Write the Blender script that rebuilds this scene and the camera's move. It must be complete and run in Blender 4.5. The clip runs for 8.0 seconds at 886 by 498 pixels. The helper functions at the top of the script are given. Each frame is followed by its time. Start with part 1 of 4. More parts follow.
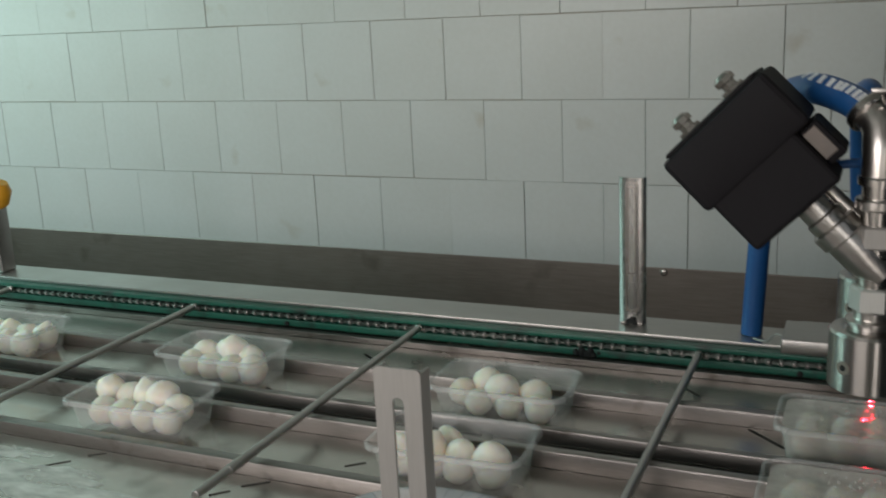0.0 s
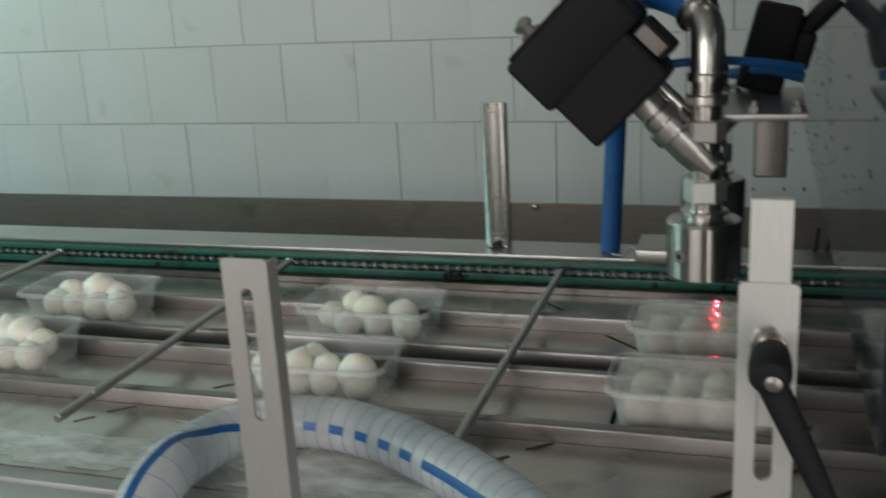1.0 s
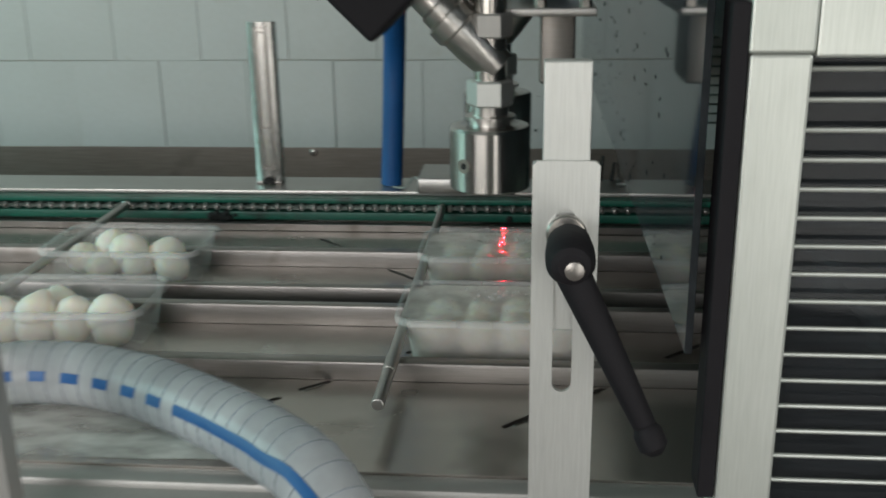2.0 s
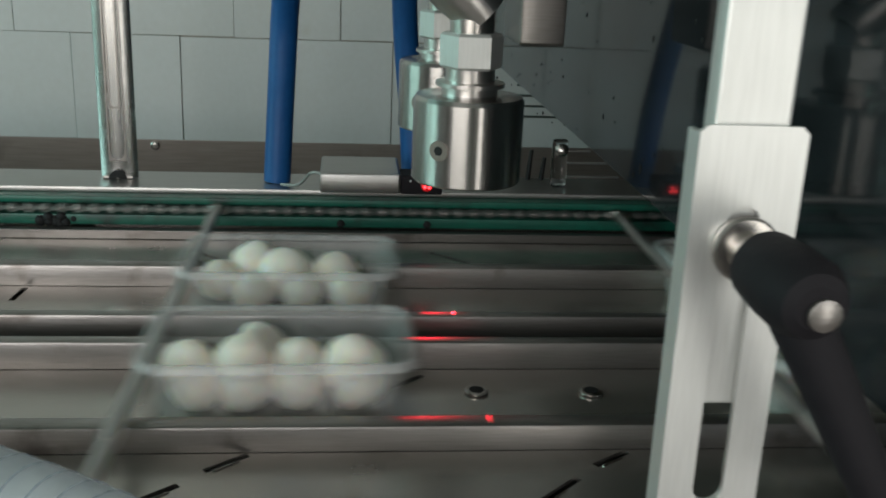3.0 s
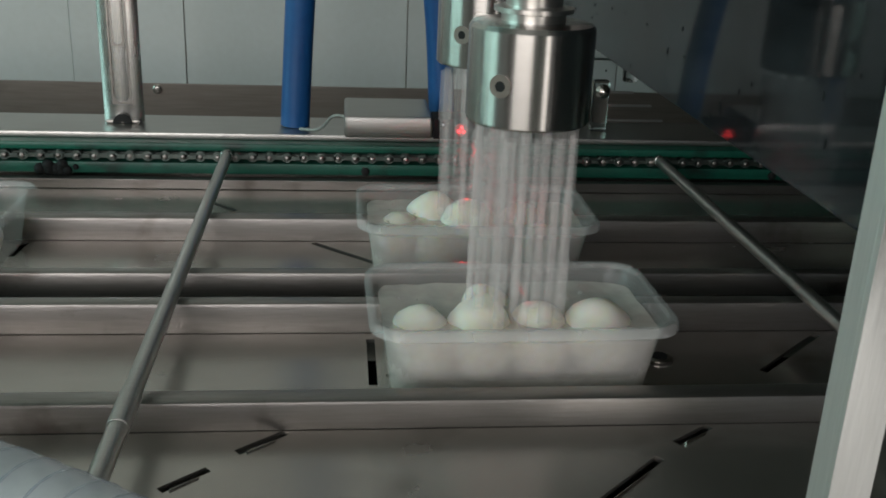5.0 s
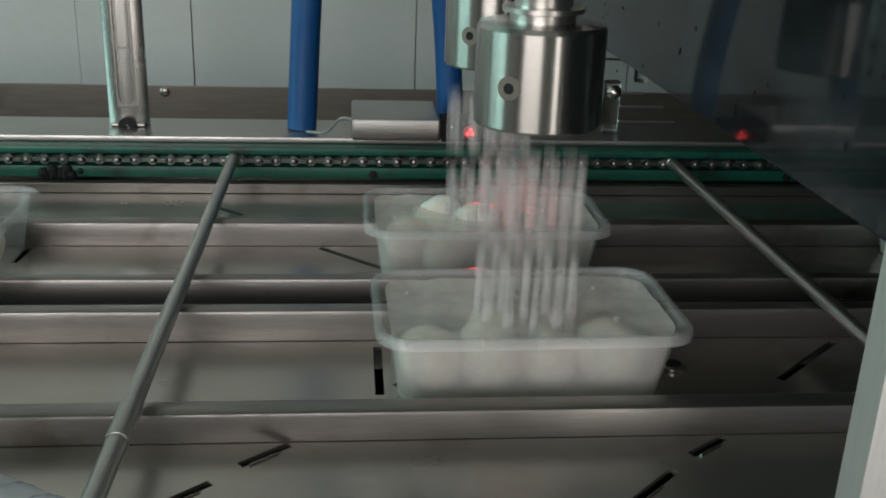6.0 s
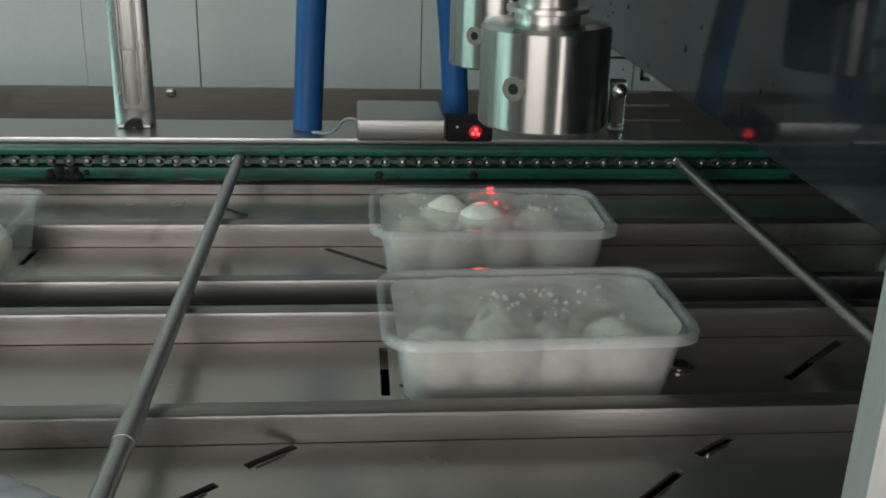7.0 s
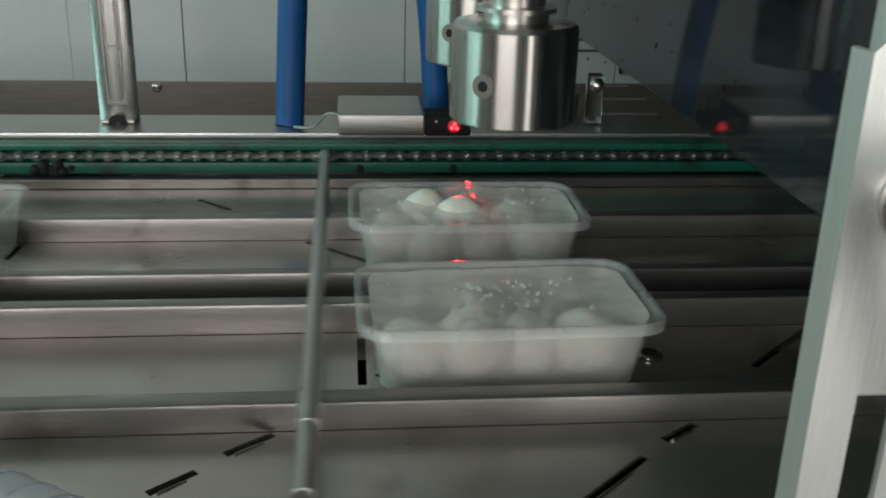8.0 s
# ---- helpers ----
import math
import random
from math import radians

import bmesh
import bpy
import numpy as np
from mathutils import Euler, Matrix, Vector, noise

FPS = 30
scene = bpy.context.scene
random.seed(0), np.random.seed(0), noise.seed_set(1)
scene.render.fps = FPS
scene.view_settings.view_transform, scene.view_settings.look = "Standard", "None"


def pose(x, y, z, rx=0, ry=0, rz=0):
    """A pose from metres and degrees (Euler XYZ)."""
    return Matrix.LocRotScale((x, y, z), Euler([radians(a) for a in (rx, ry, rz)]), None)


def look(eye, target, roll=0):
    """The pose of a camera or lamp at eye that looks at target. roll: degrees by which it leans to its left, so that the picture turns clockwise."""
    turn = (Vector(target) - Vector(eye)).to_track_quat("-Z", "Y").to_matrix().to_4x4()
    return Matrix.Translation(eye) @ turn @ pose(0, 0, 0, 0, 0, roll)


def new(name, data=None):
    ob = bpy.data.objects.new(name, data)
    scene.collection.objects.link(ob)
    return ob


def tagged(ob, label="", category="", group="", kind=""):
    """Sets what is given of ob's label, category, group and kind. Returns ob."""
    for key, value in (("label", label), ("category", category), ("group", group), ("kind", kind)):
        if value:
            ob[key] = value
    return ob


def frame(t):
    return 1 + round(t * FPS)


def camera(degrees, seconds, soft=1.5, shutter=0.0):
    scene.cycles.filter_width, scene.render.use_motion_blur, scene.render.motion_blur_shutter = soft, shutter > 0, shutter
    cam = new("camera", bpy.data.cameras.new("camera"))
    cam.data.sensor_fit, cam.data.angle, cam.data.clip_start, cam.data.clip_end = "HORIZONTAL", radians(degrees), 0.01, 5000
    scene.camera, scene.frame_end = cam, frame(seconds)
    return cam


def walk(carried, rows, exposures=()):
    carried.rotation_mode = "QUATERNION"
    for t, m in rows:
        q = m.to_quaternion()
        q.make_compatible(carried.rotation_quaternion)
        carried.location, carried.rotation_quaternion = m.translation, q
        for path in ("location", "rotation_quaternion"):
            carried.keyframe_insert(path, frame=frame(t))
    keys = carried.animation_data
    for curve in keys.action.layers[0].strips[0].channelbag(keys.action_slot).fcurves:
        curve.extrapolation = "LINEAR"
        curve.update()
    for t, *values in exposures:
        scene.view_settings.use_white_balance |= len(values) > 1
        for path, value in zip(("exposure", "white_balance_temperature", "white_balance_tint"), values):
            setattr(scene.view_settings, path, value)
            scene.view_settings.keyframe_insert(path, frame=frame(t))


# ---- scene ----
cam = camera(47.9, 8.0, soft=1.8, shutter=0.5)
PATH = [
    (0, (0.601, -2.298, 1.543), (-0.192, -0.528, 1.055), -2.8),
    (0.5, (0.628, -2.306, 1.508), (-0.093, -0.512, 0.996), -3.1),
    (1, (0.655, -2.323, 1.478), (0.062, -0.495, 0.921), -3.2),
    (1.5, (0.681, -2.309, 1.447), (0.26, -0.453, 0.832), -3.2),
    (1.7, (0.674, -2.286, 1.419), (0.346, -0.412, 0.802), -1.9),
    (2.8, (0.533, -1.971, 1.309), (0.69, -0.075, 0.691), 1.0),
    (3, (0.51, -1.944, 1.298), (0.708, -0.047, 0.695), 2.4),
    (3.5, (0.49, -1.917, 1.285), (0.711, -0.022, 0.686), 3.2),
    (4, (0.485, -1.897, 1.284), (0.706, -0.02, 0.631), 2.9),
    (4.5, (0.48, -1.877, 1.276), (0.696, -0.013, 0.584), 2.6),
    (5, (0.477, -1.855, 1.27), (0.684, 0.008, 0.571), 2.4),
    (6.5, (0.482, -1.838, 1.268), (0.659, 0.028, 0.569), 1.8),
    (7, (0.482, -1.838, 1.269), (0.653, 0.027, 0.568), 1.6),
    (7.5, (0.484, -1.84, 1.27), (0.648, 0.025, 0.566), 1.5),
    (8, (0.492, -1.856, 1.277), (0.681, 0.002, 0.56), 1.5),
]
walk(cam, [(t, look(eye, target, roll)) for t, eye, target, roll in PATH], [(0.0, -0.52, 6700, 13), (0.5, -0.56, 6650, 12), (1.0, -0.46, 6550, 10), (1.5, -0.30, 6450, 8), (3.0, -0.20, 6380, 7), (3.5, -0.12, 6400, 8), (5.0, -0.22, 6480, 10), (7.0, -0.16, 6420, 9), (8.0, -0.12, 6380, 7)])

# ---- light ----
world = bpy.data.worlds.new("sky")
scene.world = world
world.use_nodes = True
sky = world.node_tree.nodes.new("ShaderNodeTexSky")
sky.sky_type, sky.sun_disc = "NISHITA", False
sky.sun_elevation, sky.sun_rotation = radians(38), radians(200)
world.node_tree.links.new(sky.outputs[0], world.node_tree.nodes["Background"].inputs[0])
world.node_tree.nodes["Background"].inputs[1].default_value = 0.12


def window_light(name, m, width, height, watts, colour):
    data = bpy.data.lights.new(name, "AREA")
    data.shape, data.size, data.size_y, data.energy, data.color = "RECTANGLE", width, height, watts, colour
    ob = new(name, data)
    ob.matrix_world = m
    return ob


window_light("window_light", look((-0.80, -4.28, 1.75), (-0.2, 0, 1.15)), 2.0, 1.3, 53, (0.985, 0.95, 0.935))
window_light("window_light", look((-2.62, -1.25, 1.9), (0.0, -0.6, 1.0)), 1.8, 1.3, 34, (0.56, 1.0, 0.92))
window_light("door_light", look((1.95, -4.28, 1.05), (1.15, -1.5, 1.1)), 1.2, 2.0, 22, (1.0, 0.96, 0.92))
window_light("window_light", look((2.99, -3.50, 2.45), (0.6, -1.2, 1.15)), 0.9, 0.65, 28, (1.0, 0.96, 0.92))
for spread, watts, target in ((5.0, 20.0, (0.6085, -0.928, 0.9895)), (1.6, 18.0, (0.612, -1.020, 0.970)), (1.0, 30.0, (0.6155, -1.165, 0.9755)), (20.0, 0.5, (0.606, -1.06, 0.985)), (9.0, 24.0, (0.600, -1.2, 1.052))):
    beam = bpy.data.lights.new("sensor_beam", "SPOT")
    beam.energy, beam.color, beam.spot_size, beam.spot_blend, beam.shadow_soft_size = watts, (1.0, 0.02, 0.04), radians(spread), 0.6, 0.001
    new("sensor_beam", beam).matrix_world = look((0.606, -0.858, 1.022), target)


# ---- materials ----
def surface(name, a, b, rough=0.5, metal=0.0, scale=6.0, fine=60.0, bump=0.1, stretch=(1, 1, 1), rough_var=0.15, stain=None, stain_at=0.62, ssw=0.0, coat=0.0, turned=0.0, spec=0.5):
    """Two-scale procedural surface: broad blotches between colours a and b, fine grain in gloss and relief, optional stains."""
    m = bpy.data.materials.new(name)
    m.use_nodes = True
    n, l = m.node_tree.nodes, m.node_tree.links
    p = n["Principled BSDF"]
    p.inputs["Metallic"].default_value = metal
    if ssw:
        p.inputs["Subsurface Weight"].default_value = ssw
        p.inputs["Subsurface Radius"].default_value = (0.012, 0.009, 0.006)
        p.inputs["Subsurface Scale"].default_value = 1.0
    p.inputs["Specular IOR Level"].default_value = spec
    if turned:
        tangent = n.new("ShaderNodeTangent")
        tangent.direction_type, tangent.axis = "RADIAL", "Z"
        l.new(tangent.outputs[0], p.inputs["Tangent"])
        p.inputs["Anisotropic"].default_value, p.inputs["Anisotropic Rotation"].default_value = turned, 0.25
    if coat:
        p.inputs["Coat Weight"].default_value = coat
        p.inputs["Coat Roughness"].default_value = 0.12
    tc, mp = n.new("ShaderNodeTexCoord"), n.new("ShaderNodeMapping")
    mp.inputs["Scale"].default_value = stretch
    info, shift, spot = n.new("ShaderNodeObjectInfo"), n.new("ShaderNodeMath"), n.new("ShaderNodeVectorMath")
    shift.operation, shift.inputs[1].default_value = "MULTIPLY", 43.0
    l.new(info.outputs["Random"], shift.inputs[0])
    l.new(tc.outputs["Object"], spot.inputs[0])
    l.new(shift.outputs[0], spot.inputs[1])
    l.new(spot.outputs[0], mp.inputs["Vector"])
    big, small = n.new("ShaderNodeTexNoise"), n.new("ShaderNodeTexNoise")
    big.inputs["Scale"].default_value, big.inputs["Detail"].default_value = scale, 6
    small.inputs["Scale"].default_value, small.inputs["Detail"].default_value = fine, 4
    l.new(spot.outputs[0], big.inputs["Vector"])
    l.new(mp.outputs["Vector"], small.inputs["Vector"])
    mix = n.new("ShaderNodeMix")
    mix.data_type = "RGBA"
    mix.inputs["A"].default_value, mix.inputs["B"].default_value = (*a, 1), (*b, 1)
    ramp = n.new("ShaderNodeMapRange")
    ramp.inputs["From Min"].default_value, ramp.inputs["From Max"].default_value = 0.35, 0.65
    avg = n.new("ShaderNodeMath")
    avg.operation = "MULTIPLY_ADD"
    l.new(small.outputs["Fac"], avg.inputs[0])
    avg.inputs[1].default_value = 0.35
    half = n.new("ShaderNodeMath")
    half.operation = "MULTIPLY"
    half.inputs[1].default_value = 0.65
    l.new(big.outputs["Fac"], half.inputs[0])
    l.new(half.outputs[0], avg.inputs[2])
    l.new(avg.outputs[0], ramp.inputs["Value"])
    l.new(ramp.outputs[0], mix.inputs["Factor"])
    colour = mix.outputs["Result"]
    if stain:
        spots = n.new("ShaderNodeTexNoise")
        spots.inputs["Scale"].default_value, spots.inputs["Detail"].default_value = scale * 2.3, 8
        l.new(spot.outputs[0], spots.inputs["Vector"])
        cut = n.new("ShaderNodeMapRange")
        cut.inputs["From Min"].default_value, cut.inputs["From Max"].default_value = stain_at, stain_at + 0.12
        l.new(spots.outputs["Fac"], cut.inputs["Value"])
        mix2 = n.new("ShaderNodeMix")
        mix2.data_type = "RGBA"
        mix2.inputs["B"].default_value = (*stain, 1)
        l.new(cut.outputs[0], mix2.inputs["Factor"])
        l.new(colour, mix2.inputs["A"])
        colour = mix2.outputs["Result"]
    l.new(colour, p.inputs["Base Color"])
    rr = n.new("ShaderNodeMapRange")
    rr.inputs["To Min"].default_value, rr.inputs["To Max"].default_value = max(0.02, rough - rough_var), min(1, rough + rough_var)
    l.new(avg.outputs[0], rr.inputs["Value"])
    l.new(rr.outputs[0], p.inputs["Roughness"])
    bp = n.new("ShaderNodeBump")
    bp.inputs["Strength"].default_value, bp.inputs["Distance"].default_value = bump, 0.002
    l.new(small.outputs["Fac"], bp.inputs["Height"])
    l.new(bp.outputs["Normal"], p.inputs["Normal"])
    return m


def clear(name, tint, share, rough=0.2, grain=30.0, low=0.7, high=1.3, stretch=(1, 1, 1), relief=0.15):
    """Hazy clear plastic or liquid: part of the light goes straight through, the rest meets a pale glossy skin."""
    m = bpy.data.materials.new(name)
    m.use_nodes = True
    n, l = m.node_tree.nodes, m.node_tree.links
    p = n["Principled BSDF"]
    p.inputs["Base Color"].default_value = (*tint, 1)
    p.inputs["Roughness"].default_value = rough
    p.inputs["Subsurface Weight"].default_value = 0.0
    tr, mx = n.new("ShaderNodeBsdfTransparent"), n.new("ShaderNodeMixShader")
    tc, nz, mr = n.new("ShaderNodeTexCoord"), n.new("ShaderNodeTexNoise"), n.new("ShaderNodeMapRange")
    nz.inputs["Scale"].default_value, nz.inputs["Detail"].default_value = grain, 5
    mp = n.new("ShaderNodeMapping")
    mp.inputs["Scale"].default_value = stretch
    l.new(tc.outputs["Object"], mp.inputs["Vector"])
    l.new(mp.outputs[0], nz.inputs["Vector"])
    l.new(nz.outputs["Fac"], mr.inputs["Value"])
    mr.inputs["From Min"].default_value, mr.inputs["From Max"].default_value = 0.3, 0.7
    mr.inputs["To Min"].default_value, mr.inputs["To Max"].default_value = share * low, min(1, share * high)
    l.new(mr.outputs[0], mx.inputs[0])
    l.new(tr.outputs[0], mx.inputs[1])
    l.new(p.outputs[0], mx.inputs[2])
    bp = n.new("ShaderNodeBump")
    bp.inputs["Strength"].default_value, bp.inputs["Distance"].default_value = relief, 0.002
    l.new(nz.outputs["Fac"], bp.inputs["Height"])
    l.new(bp.outputs["Normal"], p.inputs["Normal"])
    l.new(mx.outputs[0], n["Material Output"].inputs[0])
    return m


def glow(name, colour, strength):
    m = bpy.data.materials.new(name)
    m.use_nodes = True
    p = m.node_tree.nodes["Principled BSDF"]
    p.inputs["Base Color"].default_value = (*colour, 1)
    p.inputs["Emission Color"].default_value = (*colour, 1)
    p.inputs["Emission Strength"].default_value = strength
    return m


def smoked(name, tint, rough=0.03, ior=1.5, dust=0.0):
    m = bpy.data.materials.new(name)
    m.use_nodes = True
    p = m.node_tree.nodes["Principled BSDF"]
    p.inputs["Base Color"].default_value = (*tint, 1)
    p.inputs["Transmission Weight"].default_value = 1.0
    p.inputs["Roughness"].default_value = rough
    p.inputs["IOR"].default_value = ior
    if dust:
        n, l = m.node_tree.nodes, m.node_tree.links
        skin, mx = n.new("ShaderNodeBsdfDiffuse"), n.new("ShaderNodeMixShader")
        skin.inputs["Color"].default_value = (0.36, 0.40, 0.44, 1)
        tc, nz, mr, mp = n.new("ShaderNodeTexCoord"), n.new("ShaderNodeTexNoise"), n.new("ShaderNodeMapRange"), n.new("ShaderNodeMapping")
        mp.inputs["Scale"].default_value = (1, 1, 5)
        nz.inputs["Scale"].default_value, nz.inputs["Detail"].default_value = 9, 7
        mr.inputs["From Min"].default_value, mr.inputs["From Max"].default_value = 0.3, 0.7
        mr.inputs["To Min"].default_value, mr.inputs["To Max"].default_value = dust * 0.5, dust * 1.5
        l.new(tc.outputs["Object"], mp.inputs["Vector"])
        l.new(mp.outputs[0], nz.inputs["Vector"])
        l.new(nz.outputs["Fac"], mr.inputs["Value"])
        l.new(mr.outputs[0], mx.inputs[0])
        l.new(p.outputs[0], mx.inputs[1])
        l.new(skin.outputs[0], mx.inputs[2])
        l.new(mx.outputs[0], n["Material Output"].inputs[0])
    return m


TILE = surface("glazed_tile", (0.59, 0.60, 0.59), (0.545, 0.55, 0.53), 0.40, 0, 3.2, 90, 0.05, rough_var=0.1, stain=(0.46, 0.43, 0.37), stain_at=0.66)
GROUT = surface("grout", (0.50, 0.46, 0.41), (0.38, 0.35, 0.31), 0.9, 0, 8, 120, 0.3)
STEEL = surface("brushed_steel", (0.50, 0.49, 0.47), (0.40, 0.385, 0.365), 0.36, 1, 5, 40, 0.06, (0.6, 14, 14), 0.12)
DECK = surface("worn_deck_steel", (0.54, 0.50, 0.462), (0.44, 0.402, 0.368), 0.26, 0.86, 3.5, 34, 0.012, (0.6, 1, 1), 0.06, stain=(0.27, 0.24, 0.215), stain_at=0.58)
POLISHED = surface("polished_steel", (0.56, 0.53, 0.50), (0.46, 0.435, 0.405), 0.26, 1, 7, 60, 0.012, (1, 1, 4), 0.05)
TURNED = surface("turned_steel", (0.51, 0.485, 0.46), (0.43, 0.41, 0.385), 0.26, 1, 7, 60, 0.01, (1, 1, 12), 0.04, turned=0.9)
PLATE = surface("wall_plate_steel", (0.35, 0.30, 0.265), (0.24, 0.20, 0.175), 0.38, 0.7, 4, 30, 0.08, (0.5, 8, 8), 0.12, stain=(0.22, 0.185, 0.16), stain_at=0.6)
RAILS = surface("dull_rail_steel", (0.335, 0.312, 0.292), (0.245, 0.226, 0.21), 0.36, 0.92, 8, 60, 0.06, (0.6, 12, 12), 0.12, stain=(0.17, 0.145, 0.13), stain_at=0.60)
OILY = surface("oily_chain_steel", (0.21, 0.245, 0.225), (0.125, 0.16, 0.145), 0.36, 0.9, 20, 120, 0.1)
PRESSED = surface("pressed_steel", (0.60, 0.59, 0.57), (0.48, 0.47, 0.455), 0.26, 1, 10, 60, 0.05, (12, 12, 0.6), 0.08)
GUARD = surface("guard_frame_steel", (0.64, 0.66, 0.62), (0.53, 0.555, 0.515), 0.45, 0.72, 5, 50, 0.05, (12, 12, 0.7), 0.08)
CASTING = surface("cast_steel", (0.66, 0.63, 0.595), (0.52, 0.495, 0.47), 0.3, 1, 14, 90, 0.15, rough_var=0.1)
BRIGHT = surface("satin_plate_steel", (0.72, 0.725, 0.70), (0.60, 0.605, 0.58), 0.42, 0.75, 9, 50, 0.10, (12, 12, 0.7), 0.09)
DULL = surface("dull_bar_steel", (0.46, 0.45, 0.43), (0.38, 0.37, 0.35), 0.48, 0.6, 6, 50, 0.06, (12, 12, 0.7), 0.1)
BLACK = surface("black_plastic", (0.006, 0.005, 0.007), (0.010, 0.009, 0.011), 0.7, 0, 12, 160, 0.15, spec=0.25)
RUBBER = surface("black_rubber", (0.010, 0.011, 0.011), (0.016, 0.016, 0.016), 0.65, 0, 10, 100, 0.1, spec=0.25)
BLUE = surface("blue_hose", (0.008, 0.075, 0.24), (0.012, 0.10, 0.30), 0.42, 0, 9, 120, 0.15)
GREEN = surface("green_plastic", (0.006, 0.120, 0.078), (0.005, 0.078, 0.052), 0.42, 0, 8, 80, 0.08, stain=(0.010, 0.035, 0.026), stain_at=0.56)
CHEESE = surface("mozzarella", (0.98, 0.90, 0.815), (0.96, 0.845, 0.74), 0.42, 0, 26, 110, 0.12, ssw=0.8, rough_var=0.08)
WHITE = surface("white_marking", (0.75, 0.78, 0.8), (0.65, 0.68, 0.7), 0.5)
YELLOW = surface("yellow_plastic", (0.75, 0.36, 0.02), (0.65, 0.3, 0.02), 0.45)
PLASTER = surface("painted_plaster", (0.36, 0.38, 0.36), (0.28, 0.30, 0.285), 0.8, 0, 3, 60, 0.2)
FLOORING = surface("wet_floor", (0.20, 0.17, 0.15), (0.13, 0.115, 0.105), 0.35, 0, 3, 50, 0.1)
# near-black: shade under the deck and inside the guard, put into the colour
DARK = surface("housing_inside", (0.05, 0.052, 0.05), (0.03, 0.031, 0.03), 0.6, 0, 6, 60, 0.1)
ROOF = surface("housing_roof", (0.30, 0.28, 0.22), (0.22, 0.21, 0.16), 0.5, 0, 4, 50, 0.1)
TRAY = clear("tray_plastic", (0.86, 0.85, 0.83), 0.25, 0.22, 14, 0.8, 1.2)
RIM = clear("tray_rim_plastic", (0.86, 0.865, 0.85), 0.29, 0.2, 14, 0.85, 1.15)
BRINE = clear("cloudy_brine", (0.97, 0.91, 0.84), 0.42, 0.10, 45, 0.8, 1.2, relief=0.30)
JET = clear("falling_brine", (0.88, 0.83, 0.81), 0.15, 0.1, 260, 0.6, 1.4, (1, 1, 0.02))
HOSE = clear("clear_hose", (0.78, 0.80, 0.81), 0.46, 0.25, 20, 0.8, 1.2)
COIL = clear("hose_coil", (0.34, 0.40, 0.47), 0.36, 0.3, 20)
FILM = clear("whey_film", (0.88, 0.88, 0.83), 0.72, 0.14, 26, 0.12, 1.25, (0.5, 1.3, 1), relief=0.5)
FROTH = clear("brine_froth", (0.88, 0.86, 0.83), 0.18, 0.08, 60, 0.5, 1.5, relief=0.4)
SMOKED = smoked("smoked_acrylic", (0.062, 0.070, 0.078), 0.05, 1.25, dust=0.05)
RED = glow("red_led", (1.0, 0.04, 0.05), 5.0)
REDGLASS = glow("red_lens", (0.5, 0.004, 0.008), 0.35)
GLASS = smoked("clear_fitting", (0.9, 0.92, 0.92))


# ---- mesh helpers ----
def mesh_of(bm, name):
    me = bpy.data.meshes.new(name)
    bm.to_mesh(me)
    bm.free()
    return me


def smooth(me, angle=35):
    me.polygons.foreach_set("use_smooth", [True] * len(me.polygons))
    me.set_sharp_from_angle(angle=radians(angle))
    return me


def flatten(me, ratio=14.0):
    """Keeps large flat faces flat beside their narrow rounded edges."""
    beside = {}
    for f in me.polygons:
        for key in f.edge_keys:
            beside.setdefault(key, []).append(f.area)
    for e in me.edges:
        areas = beside.get(e.key, ())
        if len(areas) == 2 and max(areas) > ratio * min(areas):
            e.use_edge_sharp = True


def part(name, bm, material, parent=None, label="", soft=True):
    me = mesh_of(bm, name)
    if soft:
        smooth(me)
        flatten(me)
    me.materials.append(material)
    ob = new(name, me)
    if parent is not None:
        ob.parent = parent
    return tagged(ob, label)


def thing(name, at, label, category, group="", kind=""):
    ob = new(name)
    ob.location = at
    return tagged(ob, label, category, group, kind)


def add(bm, other):
    me = mesh_of(other, "piece")
    bm.from_mesh(me)
    bpy.data.meshes.remove(me)
    return bm


def box(x0, x1, y0, y1, z0, z1, bevel=0.001, bm=None, turn=None):
    b = bmesh.new()
    bmesh.ops.create_cube(b, size=1, matrix=Matrix.LocRotScale(((x0 + x1) / 2, (y0 + y1) / 2, (z0 + z1) / 2), None, (x1 - x0, y1 - y0, z1 - z0)))
    if bevel:
        bmesh.ops.bevel(b, geom=b.edges[:], offset=bevel, segments=2, affect="EDGES", profile=0.5)
    if turn is not None:
        bmesh.ops.transform(b, matrix=turn, verts=b.verts)
    return b if bm is None else add(bm, b)


def rod(p0, p1, r0, r1=None, seg=20, bevel=0.0, bm=None):
    p0, p1 = Vector(p0), Vector(p1)
    b = bmesh.new()
    way = p1 - p0
    m = Matrix.Translation((p0 + p1) / 2) @ way.to_track_quat("Z", "Y").to_matrix().to_4x4()
    bmesh.ops.create_cone(b, cap_ends=True, segments=seg, radius1=r0, radius2=r0 if r1 is None else r1, depth=way.length, matrix=m)
    if bevel:
        caps = [e for f in b.faces if len(f.verts) > 4 for e in f.edges]
        bmesh.ops.bevel(b, geom=list(set(caps)), offset=bevel, segments=2, affect="EDGES", profile=0.5)
    return b if bm is None else add(bm, b)


